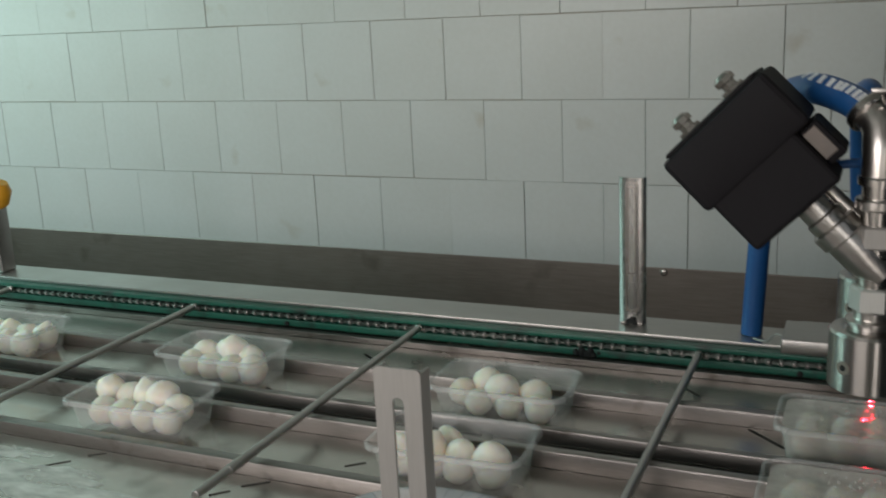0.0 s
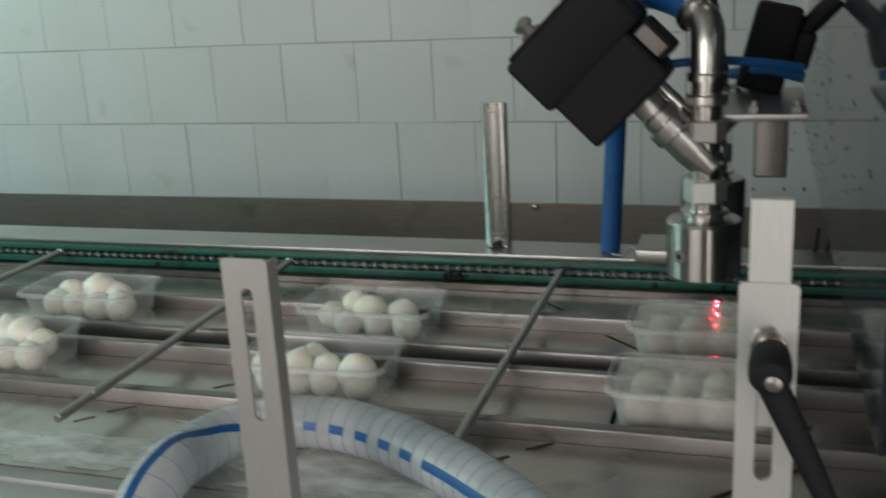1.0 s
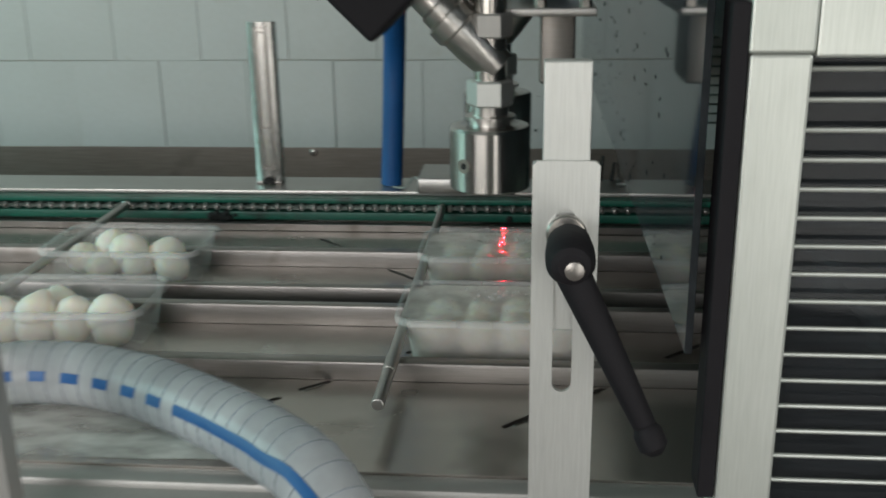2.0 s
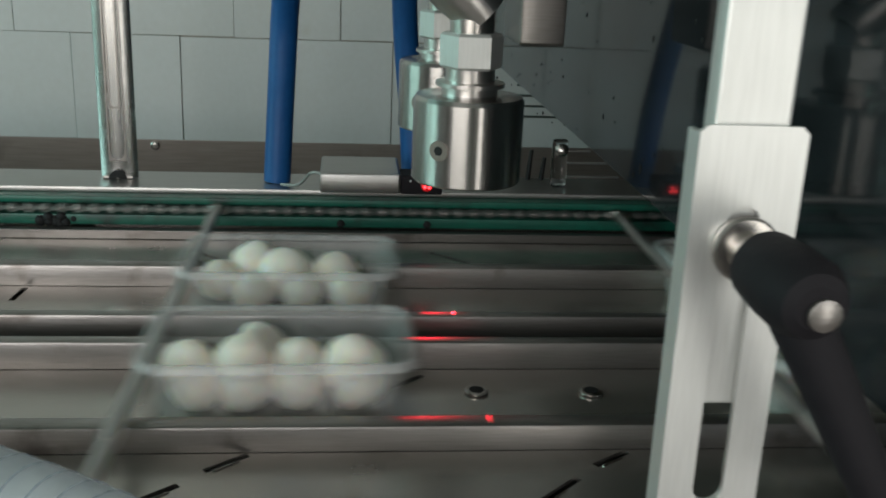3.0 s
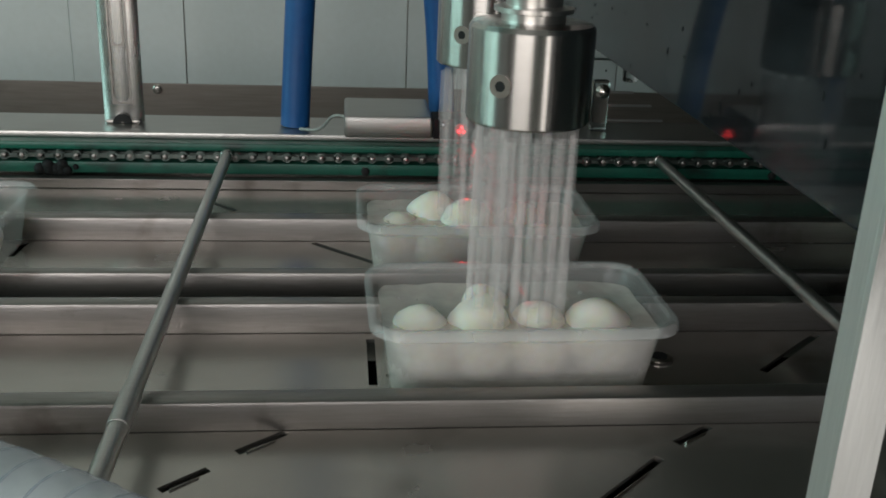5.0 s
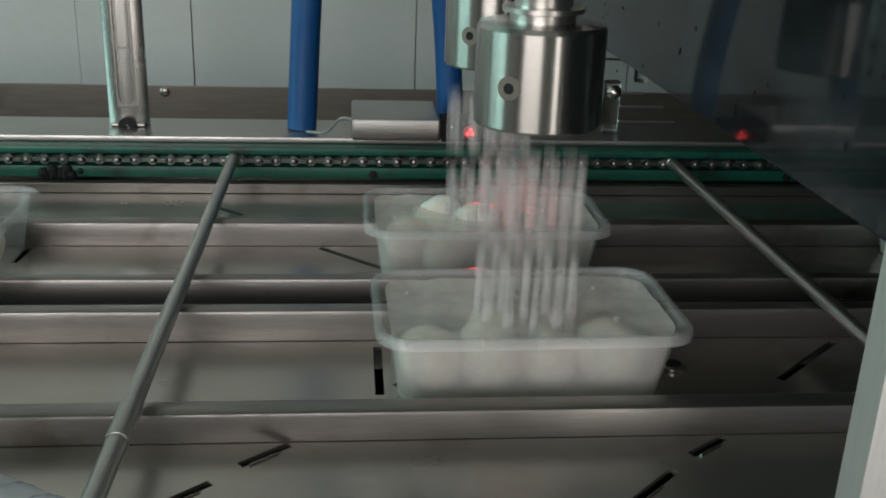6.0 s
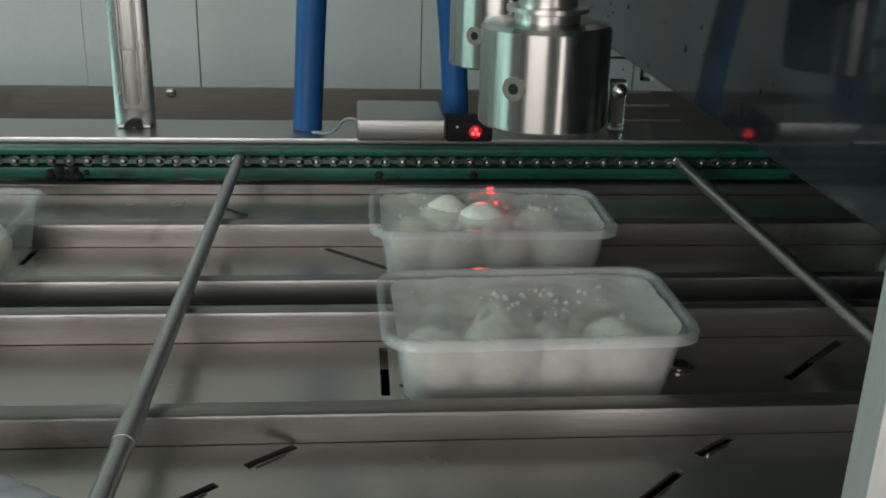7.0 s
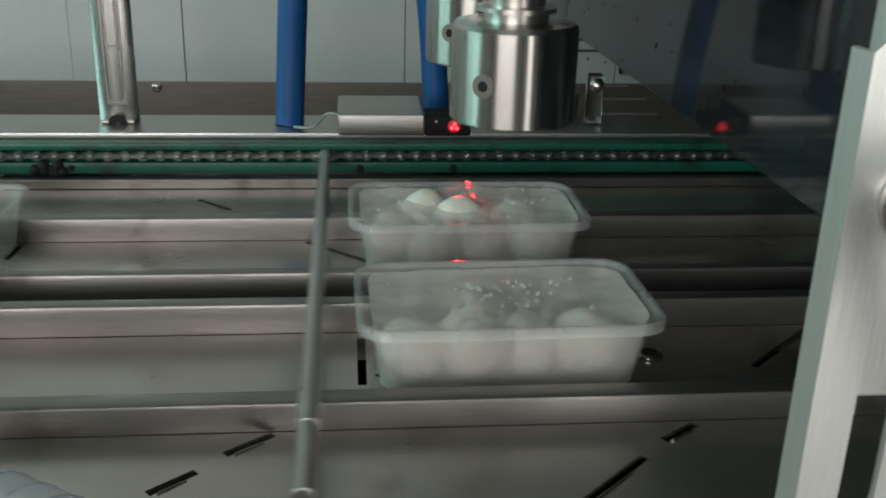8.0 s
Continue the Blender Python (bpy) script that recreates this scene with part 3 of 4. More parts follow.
def trays():
    body, lip = tray_meshes()
    cheeses = [cheese_mesh(k, k > 6) for k in range(9)]
    rng = random.Random(12)
    for g, k in enumerate((1, 0, -1, -2, -3)):
        for lane, y in enumerate(LANES):
            x = TRAY_X + k * PITCH + (0.004 if (k, lane) == (-1, 1) else -0.014 if k < -1 else 0.0)
            turn = {(-2, 1): 2.0, (-2, 0): -1.0, (-1, 1): 1.2}.get((k, lane), 0.0)
            full = True if k >= 0 else (None if k == -1 else False)
            state = "filled to the brim with cloudy brine" if full else "waiting for brine"
            tray = thing("plastic_tray", (x, y, DECK_Z), "clear plastic tray of mozzarella, " + state, "tray", "trays on the conveyor")
            tray.rotation_euler = (0, 0, radians(turn))
            for me in (body, lip):
                ob = new(me.name, me)
                ob.parent = tray
            if full is not False:
                fill(tray, full, g * 2.3 + lane)
            spots = []
            for bx, by, bz, *size in HEAPS.get((k, lane), HEAPS[0]):
                spots.append((bx + rng.uniform(-0.002, 0.002), by + rng.uniform(-0.002, 0.002), bz, size[0] if size else rng.uniform(0.86, 1.02)))
            for bx, by, bz, s in spots:
                ball = new("mozzarella_ball", cheeses[rng.randrange(4 if k == 0 else 9)])
                tagged(ball, "creamy white mozzarella ball in a plastic tray", "cheese", "mozzarella balls")
                at = Matrix.Translation(Vector((x, y, DECK_Z)) + Matrix.Rotation(radians(turn), 3, "Z") @ Vector((bx, by, bz)))
                ball.matrix_basis = at @ Euler((rng.uniform(-0.5, 0.5), rng.uniform(-0.5, 0.5), rng.uniform(0, 6.28))).to_matrix().to_4x4() @ Matrix.Scale(s, 4)
                BALLS.append((ball, k, 0.0125 if (k, lane) == (-1, 1) and bz > 0.03 else 0.0))
            TRAYS.append((tray, k, 0.0))


# ---- fillers ----
JETS = []


def filler_head(x, y, label):
    head = thing("filling_nozzle", (x, y, 0), label, "nozzle", "filling nozzles")
    R = 0.0415
    part("cup", lathe([(0.036, 1.120), (0.0405, 1.120), (R, 1.1215), (R, 1.181), (0.0395, 1.184), (0.030, 1.185)], seg=64), TURNED, head, "turned stainless steel spray cup")
    col = lathe([(0.021, 1.185), (0.021, 1.190), (0.026, 1.191), (0.026, 1.194), (0.0185, 1.195), (0.0185, 1.204)], seg=32)
    part("collar", col, CASTING, head)
    part("hex_nut", lathe([(0.0215, 1.204), (0.0235, 1.206), (0.0235, 1.228), (0.0215, 1.230)], seg=6), BRIGHT, head)
    part("set_screw", lathe([(0.0075, -0.001), (0.0075, 0.0008), (0.0035, 0.0008), (0.0035, -0.0006)], (-0.0245, -0.0337, 1.148), (-0.588, -0.809, 0), 16), PLATE, head)
    part("screw_socket", lathe([(0.0036, 0.0006), (0.0036, 0.0011), (0.0012, 0.0012)], (-0.0245, -0.0337, 1.148), (-0.588, -0.809, 0), 6), RUBBER, head)
    return head


def jets(x, y, seed):
    rng = random.Random(seed)
    places = [(0.0, 0.0)] + [(0.017 * math.cos(a), 0.017 * math.sin(a)) for a in np.linspace(0.3, 5.6, 6)] + [(0.033 * math.cos(a), 0.033 * math.sin(a)) for a in np.linspace(0, 5.8, 12)]
    for level in range(3):
        jet = thing("brine_jet", (x, y, 1.126), "thin falling streams of clear brine under a nozzle", "water jet", "brine jets")
        for px, py in places:
            r = rng.uniform(0.0024, 0.0052)
            b = bmesh.new()
            rings = []
            for i in range(8):
                z = 0.0445 * i / 7
                rr = r * (1 + 0.16 * noise.noise(Vector((px * 90, py * 90, z * 25 + level * 1.1))))
                rings.append([b.verts.new((px + rr * math.cos(a), py + rr * math.sin(a), z)) for a in [2 * math.pi * q / 7 for q in range(7)]])
            for lo, hi in zip(rings, rings[1:]):
                for q in range(7):
                    b.faces.new((lo[q], lo[(q + 1) % 7], hi[(q + 1) % 7], hi[q]))
            part("stream", b, JET, jet)
        JETS.append((jet, (x, y), level))


def fillers():
    X, Y = 0.602, -1.205
    head = filler_head(X, Y, "polished steel filling nozzle with an angled valve body")
    pipe = rod((0, 0, 1.228), (0, 0, 1.345), 0.0165, seg=28)
    lathe([(0.021, 1.338), (0.021, 1.345), (0.019, 1.347)], bm=pipe)
    part("pipe", pipe, POLISHED, head)
    part("hex_nut", lathe([(0.0205, 1.272), (0.0225, 1.274), (0.0225, 1.294), (0.0205, 1.296)], seg=6), DULL, head)
    elbow = sweep(smooth_path([(0, 0, 1.345), (0, 0.002, 1.374), (-0.003, 0.010, 1.397), (-0.016, 0.022, 1.412)], 6), 0.0185, 20)
    part("elbow", elbow, CASTING, head, "cast steel pipe elbow")
    part("clamp", lathe([(0.023, 0), (0.0245, 0.002), (0.0245, 0.009), (0.023, 0.011)], (-0.010, 0.018, 1.406), (-0.6, 0.5, 0.62), 24), POLISHED, head)
    part("clamp_bolt", rod((0.002, 0.004, 1.420), (-0.002, -0.006, 1.434), 0.0032, seg=10), POLISHED, head)
    part("wing_nut", box(-0.013, 0.009, -0.009, -0.004, 1.430, 1.436, 0.002), CASTING, head)
    part("union_ring", lathe([(0.021, 0), (0.0225, 0.002), (0.0225, 0.010), (0.021, 0.012)], (0, 0, 1.312), (0, 0, 1), 24), CASTING, head)
    # valve: axis leans up and away along -x
    u = Vector((-0.7071, 0, 0.7071))
    o = Vector((0, 0, 1.25))
    part("valve_neck", lathe([(0.018, -0.012), (0.022, 0.020), (0.022, 0.042), (0.0250, 0.044), (0.0250, 0.060), (0.0205, 0.062), (0.0205, 0.074), (0.018, 0.076), (0.018, 0.098)], o, u, 32), CASTING, head, "angled cast steel valve neck")
    turn = Matrix.Translation(o) @ Matrix.Rotation(radians(-45), 4, "Y")
    body = box(-0.074, 0.066, -0.046, 0.050, 0.158, 0.228, 0.006, turn=turn)
    part("actuator", body, BLACK, head, "black plastic valve actuator")
    part("end_cover", box(-0.066, 0.058, -0.040, 0.044, 0.2275, 0.233, 0.004, turn=turn), BLACK, head)
    part("actuator_base", box(-0.066, 0.046, -0.043, 0.046, 0.094, 0.172, 0.005, turn=turn), BLACK, head)
    part("bracket_tab", box(0.0455, 0.068, -0.030, 0.030, 0.110, 0.157, 0.004, turn=turn), BLACK, head)
    part("name_plate", box(0.047, 0.063, -0.0312, -0.029, 0.118, 0.152, 0.001, turn=turn), FLOORING, head, "grey blank plate")
    for v, w in ((-0.030, -0.022), (0.030, -0.018)):
        fit = lathe([(0.013, 0.232), (0.013, 0.237), (0.008, 0.238), (0.008, 0.243), (0.0115, 0.244), (0.0115, 0.250), (0.007, 0.254)], (v, w, 0), (0, 0, 1), 8)
        bmesh.ops.transform(fit, matrix=turn, verts=fit.verts)
        part("air_fitting", fit, POLISHED, head)
    stub = rod((-0.018, 0.01, 1.300), (-0.055, 0.014, 1.335), 0.0075, seg=16)
    part("side_pipe", stub, CASTING, head)
    air = sweep(smooth_path([(-0.055, 0.020, 1.352), (0.0, 0.028, 1.356), (0.055, 0.05, 1.350), (0.10, 0.08, 1.340)], 6), 0.005, 10)
    part("air_hose", air, BLUE, head)
    # product hose from the elbow over and down behind to the back strip
    hose = thing("blue_hose", (0, 0, 0), "smooth blue rubber product hose with white print", "hose", "product hoses")
    pts = smooth_path([(X - 0.012, Y + 0.018, 1.407), (X - 0.036, Y + 0.036, 1.421), (X - 0.072, Y + 0.070, 1.428), (X - 0.112, Y + 0.19, 1.404), (0.462, -0.86, 1.340), (0.440, -0.725, 1.225), (0.432, -0.700, 1.12), (0.425, -0.697, 0.991)], 10)
    part("hose_tube", sweep(pts, 0.0168, 18), BLUE, hose)
    marks = bmesh.new()
    for i in range(9):
        k = 4 + 2 * i
        way = (pts[k + 1] - pts[k - 1]).normalized()
        out = Vector((0.15, -0.80, 0.58))
        out = (out - way * out.dot(way)).normalized()
        turned = Matrix((way, way.cross(out), out)).transposed().to_4x4()
        turned.translation = pts[k] + out * 0.0166
        box(-0.0026, 0.0026, -0.0055, 0.0055, -0.0008, 0.0009, 0, marks, turned)
    part("print_marks", marks, WHITE, hose)
    # second filler, over the far lane
    back = filler_head(0.602, -0.992, "polished steel filling nozzle over the far lane")
    part("pipe", rod((0, 0, 1.228), (0, 0, 1.34), 0.0165, seg=24), POLISHED, back)
    part("valve_neck", lathe([(0.017, -0.012), (0.020, 0.02), (0.020, 0.055), (0.016, 0.06), (0.016, 0.09)], (0, 0, 1.25), (0.6, 0, 0.8), 24), CASTING, back)
    turn2 = Matrix.Translation((0.055, -0.02, 1.322)) @ Matrix.Rotation(radians(14), 4, "Y")
    act = box(-0.026, 0.030, -0.03, 0.03, -0.02, 0.085, 0.007, turn=turn2)
    part("terminal_box", box(0.0295, 0.052, -0.02, 0.02, 0.015, 0.060, 0.005, turn=turn2), BLACK, back)
    part("cable_gland", rod(turn2 @ Vector((0.03, 0, 0.05)), turn2 @ Vector((0.062, 0.0, 0.105)), 0.012, seg=14, bevel=0.002), BLACK, back)
    part("actuator", act, BLACK, back, "black plastic valve actuator")
    air2 = sweep(smooth_path([(0.02, -0.03, 1.322), (0.06, -0.05, 1.330), (0.105, -0.045, 1.318)], 6), 0.007, 10)
    part("air_hose", air2, BLUE, back)
    hose2 = thing("blue_hose", (0, 0, 0), "smooth blue rubber hose behind the nozzles", "hose", "product hoses")
    pts2 = smooth_path([(0.600, -0.975, 1.335), (0.585, -0.90, 1.40), (0.575, -0.80, 1.36), (0.580, -0.715, 1.21), (0.592, -0.692, 1.09), (0.599, -0.688, 0.991)], 8)
    part("hose_tube", sweep(pts2, 0.0155, 16), BLUE, hose2)
    # cross plate that carries the valves
    cp = thing("valve_bracket", (0, 0, 0), "grey steel cross plate holding the filling valves", "bracket")
    part("cross_plate", box(0.585, 0.708, -1.19, -0.97, 1.290, 1.298, 0.001), STEEL, cp)
    part("hanger_block", box(0.652, 0.690, -1.12, -1.03, 1.212, 1.290, 0.003), RAILS, cp)
    for bx in (0.652, 0.697):
        bolt = lathe([(0.0065, 0), (0.0065, 0.007), (0.0035, 0.0075), (0.0035, 0.013)], (bx, -1.175, 1.298), (0, 0, 1), 6)
        part("bolt", bolt, POLISHED, cp)
    jets(X, Y, 1)
    jets(0.602, -0.992, 2)


# ---- brackets, sensor, housing ----
def channel(width, height, depth, slot_w, z0, z1):
    """A U-channel open to the back, its front wall slotted; front face at y = 0."""
    b = slotted(width, height, 0.003, slot_w, z0, z1)
    bmesh.ops.translate(b, verts=b.verts, vec=(0, 0.0015, 0))
    for sx in (-1, 1):
        x0, x1 = sorted((sx * (width / 2 - 0.0001), sx * (width / 2 - 0.003)))
        box(x0, x1, 0.0028, depth, 0.0, height - 0.0032, 0.0006, b)
    return b


def brackets():
    # pressed, slightly domed upright on the back strip
    up = thing("slotted_bracket", (0.2295, -0.69, 0.990), "upright pressed steel bracket with a long slot, on the edge strip", "bracket", "slotted brackets")
    b = bmesh.new()
    prof = []
    for i in range(17):
        u = -1 + i / 8
        prof.append((0.0225 * u, -0.0075 * math.cos(u * math.pi / 2) ** 0.7 if abs(u) < 1 else 0.0))
    back = [(x * 0.93, y + 0.002) for x, y in prof[::-1]]
    loop = prof + back
    ends = [[b.verts.new((x, y, z)) for x, y in loop] for z in (0.0003, 0.252)]
    n = len(loop)
    for i in range(n):
        b.faces.new((ends[0][i], ends[0][(i + 1) % n], ends[1][(i + 1) % n], ends[1][i]))
    b.faces.new(ends[0][::-1])
    b.faces.new(ends[1])
    bmesh.ops.recalc_face_normals(b, faces=b.faces)
    part("upright", b, PRESSED, up)
    # darker steel rings stand for the shade lines of the slot and the pressing
    ins = slotted(0.0135, 0.150, 0.003, 0.0095, 0.002, 0.148)
    bmesh.ops.translate(ins, verts=ins.verts, vec=(0, -0.0080, 0.088))
    part("slot_rim", ins, RAILS, up, "darker steel ring drawn as the shaded slot edge")
    part("slot_back", box(-0.0049, 0.0049, -0.0086, -0.0072, 0.090, 0.234, 0.0), PRESSED, up, soft=False)
    outline = slotted(0.0215, 0.2230, 0.003, 0.0180, 0.002, 0.221)
    bmesh.ops.translate(outline, verts=outline.verts, vec=(0, -0.0064, 0.022))
    part("pressed_outline", outline, RAILS, up, "darker steel ring drawn as the shaded pressed groove")
    part("foot_plate", box(-0.019, 0.019, -0.013, 0.006, 0.0003, 0.0045, 0.0012), RAILS, up)
    # black half-disc on the foot paints in the dark of an arched gap
    arch = lathe([(0.011, 0), (0.011, 0.0006), (0.002, 0.0010)], (0, -0.0132, 0.0006), (0, -1, 0), 20)
    bmesh.ops.delete(arch, geom=[v for v in arch.verts if v.co.z < 0.0002], context="VERTS")
    part("foot_opening", arch, RUBBER, up, "black half-disc drawn as the shaded arch at the foot", soft=False)
    # slotted bars on the front edge
    fb = thing("slotted_bracket", (0.2305, -1.582, 0.78), "flat grey steel bar with a long slot on the conveyor front", "bracket", "slotted brackets")
    part("bar", channel(0.045, 0.457, 0.020, 0.011, 0.302, 0.430), DULL, fb)
    part("stand_off", box(-0.018, 0.018, 0.003, 0.0915, 0.05, 0.09, 0.002), STEEL, fb)
    pb = thing("clamp_bracket", (0.668, -1.576, 0.78), "slotted steel upright with a sliding bar clamped by a black lever", "bracket")
    part("bar", channel(0.044, 0.452, 0.015, 0.0135, 0.287, 0.420), BRIGHT, pb)
    part("stand_off", box(-0.018, 0.018, 0.0032, 0.0855, 0.05, 0.09, 0.002), STEEL, pb)
    part("sliding_bar", box(-0.0155, 0.0155, 0.0036, 0.0166, 0.332, 0.516, 0.0012), BRIGHT, pb)
    part("washer", lathe([(0.0128, 0), (0.0136, 0.001), (0.0136, 0.0035), (0.0125, 0.0045), (0.0085, 0.005), (0.0085, 0.020)], (0.001, 0.0, 0.403), (0, -1, 0), 28), POLISHED, pb)
    hub = lathe([(0.010, 0.018), (0.0145, 0.022), (0.0155, 0.038), (0.0155, 0.056), (0.012, 0.064), (0.008, 0.066)], (0.002, 0.0, 0.402), (0, -1, 0), 22)
    rod((0.001, -0.050, 0.398), (0.050, -0.072, 0.300), 0.0115, 0.0075, 18, 0.002, hub)
    lathe([(0.006, 0), (0.0095, 0.006), (0.0095, 0.016), (0.005, 0.021)], (0.049, -0.0715, 0.302), (0.05, -0.023, -0.108), 16, hub)
    part("lever", hub, BLACK, pb, "black plastic clamping lever")
    part("lever_bolt", lathe([(0.006, 0), (0.006, 0.002), (0.003, 0.003)], (0.004, -0.066, 0.400), (0, -1, 0), 12), RAILS, pb)


def sensor():
    s = thing("photo_sensor", (0.482, -0.84, 0.990), "small grey box photoelectric sensor with a red light", "sensor")
    part("case", box(0, 0.092, 0.0, 0.094, 0.022, 0.045, 0.003), STEEL, s)
    part("cap", box(0.092, 0.140, 0.003, 0.040, 0.021, 0.043, 0.002), BLACK, s, "black lens head")
    part("mount", box(0.02, 0.07, 0.0942, 0.104, 0.0003, 0.042, 0.001), STEEL, s)
    lens = part("lens", lathe([(0.0068, 0), (0.0068, 0.002), (0.004, 0.0030), (0.001, 0.0032)], (0.122, 0.004, 0.032), (0, -1, 0), 18), REDGLASS, s, "dim red round lens")
    for ex, ez in ((-0.0024, -0.0014), (0.0026, -0.0018), (0.0004, 0.0026)):
        part("emitter", lathe([(0.0019, 0), (0.0019, 0.0006), (0.0008, 0.0012)], (0.122 + ex, 0.0012, 0.032 + ez), (0, -1, 0), 10), RED, lens, "glowing red emitter")
    part("status_lamp", lathe([(0.0012, 0), (0.0012, 0.0008), (0.0005, 0.0012)], (0.103, 0.0032, 0.037), (0, -1, 0), 8), WHITE, s)
    part("cable", sweep(smooth_path([(0.002, 0.045, 0.034), (-0.012, 0.055, 0.032), (-0.028, 0.085, 0.010), (-0.05, 0.11, 0.004)], 6), 0.0017, 8), DULL, s)
    f = thing("clear_fitting", (0.786, -0.70, 0.990), "small clear fitting with a chrome ball on the edge strip", "fitting")
    part("stem", box(-0.010, 0.010, -0.006, 0.006, 0.0003, 0.062, 0.003), GLASS, f)
    part("knob", lathe([(0.0015, -0.009), (0.0064, -0.0064), (0.009, 0), (0.0064, 0.0064), (0.0015, 0.009)], (0, -0.012, 0.050), (0, -1, 0), 18), POLISHED, f)
    for az, reach in ((0.012, 0.080), (0.030, 0.064), (0.046, 0.040)):
        part("arm", box(0.0102, reach, -0.002, 0.002, az, az + 0.0025, 0.0006), STEEL, f)
    y = thing("yellow_lever", (-1.195, -0.70, 0.990), "yellow plastic cap on a dark steel post", "lever")
    part("post", box(-0.030, 0.004, -0.02, 0.02, 0.0003, 0.150, 0.004), STEEL, y)
    part("cap", lathe([(0.018, 0), (0.026, 0.01), (0.028, 0.04), (0.018, 0.058)], (-0.006, 0, 0.150), (0.35, 0, 1), 16), YELLOW, y)


def housing():
    h = thing("machine_housing", (0, 0, 0), "steel framed machine guard with smoked panel and wire grille", "machine guard")
    X0, X1, Y0, Z1 = 0.774, 0.811, -1.600, 1.346
    part("post", box(X0, X1, Y0, Y0 + 0.04, 0.20, Z1 - 0.043, 0.002), GUARD, h, "bright square steel corner post")
    part("corner_block", box(X0 - 0.001, X1 + 0.001, Y0 - 0.001, Y0 + 0.041, Z1 - 0.0425, Z1, 0.002), GUARD, h)
    part("front_beam", box(X1 + 0.0012, 1.66, Y0, Y0 + 0.04, Z1 - 0.045, Z1 - 0.001, 0.002), GUARD, h)
    part("side_beam", box(X0, X1, Y0 + 0.0415, -0.004, Z1 - 0.045, Z1 - 0.001, 0.002), GUARD, h)
    part("far_post", box(1.66, 1.70, Y0, Y0 + 0.04, 0.20, Z1, 0.002), GUARD, h)
    part("far_post", box(1.66, 1.70, -0.12, -0.08, 0.20, Z1, 0.002), GUARD, h)
    part("rubber_seal", box(X0 - 0.012, X0 - 0.0005, Y0 + 0.001, Y0 + 0.03, 1.0, Z1 - 0.012, 0.002), BLACK, h, "black rubber edge seal")
    part("smoked_panel", box(0.7490, 0.7540, Y0 + 0.012, -0.02, 1.103, Z1 + 0.30, 0.0008), SMOKED, h, "dark smoked acrylic panel", soft=False)
    # sheet added behind the wires to keep door light out of the guard
    part("front_shade_panel", box(X1 + 0.002, 1.658, Y0 + 0.041, Y0 + 0.045, 0.21, Z1 - 0.046, 0.0008), SMOKED, h, "dark acrylic sheet added behind the wires to shade the inside", soft=False)
    part("roof", box(X1 + 0.001, 1.70, Y0 + 0.002, -0.08, Z1 + 0.001, Z1 + 0.006, 0.001), ROOF, h, "dull olive roof panel", soft=False)
    # added end and back panels; the inside's shade is in their near-black colour
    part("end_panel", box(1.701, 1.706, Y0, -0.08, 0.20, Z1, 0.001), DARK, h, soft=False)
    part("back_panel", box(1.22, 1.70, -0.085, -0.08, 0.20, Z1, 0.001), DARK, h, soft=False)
    for i in range(17):
        z = 1.2905 - 0.01937 * i
        part("wire", rod((X1 - 0.004, Y0 + 0.030, z), (1.662, Y0 + 0.030, z), 0.0017, seg=8), GUARD, h)
    for i in range(17):
        z = 1.2905 - 0.01937 * i
        part("wire", rod((X1 + 0.012, -0.13, z), (1.662, -0.13, z), 0.0022, seg=8), OILY, h)
    for x in (1.10, 1.40):
        part("wire", rod((x, Y0 + 0.0335, 0.9), (x, Y0 + 0.0335, 1.304), 0.0017, seg=8), GUARD, h)
    part("base_beam", box(X0, 1.70, Y0, Y0 + 0.04, 0.16, 0.20, 0.002), STEEL, h)
    part("foot", box(X0, X1, Y0, Y0 + 0.04, 0.0, 0.16, 0.002), STEEL, h)
    part("foot", box(1.66, 1.70, Y0, Y0 + 0.04, 0.0, 0.16, 0.002), STEEL, h)
    part("foot", box(1.66, 1.70, -0.12, -0.08, 0.0, 0.20, 0.002), STEEL, h)


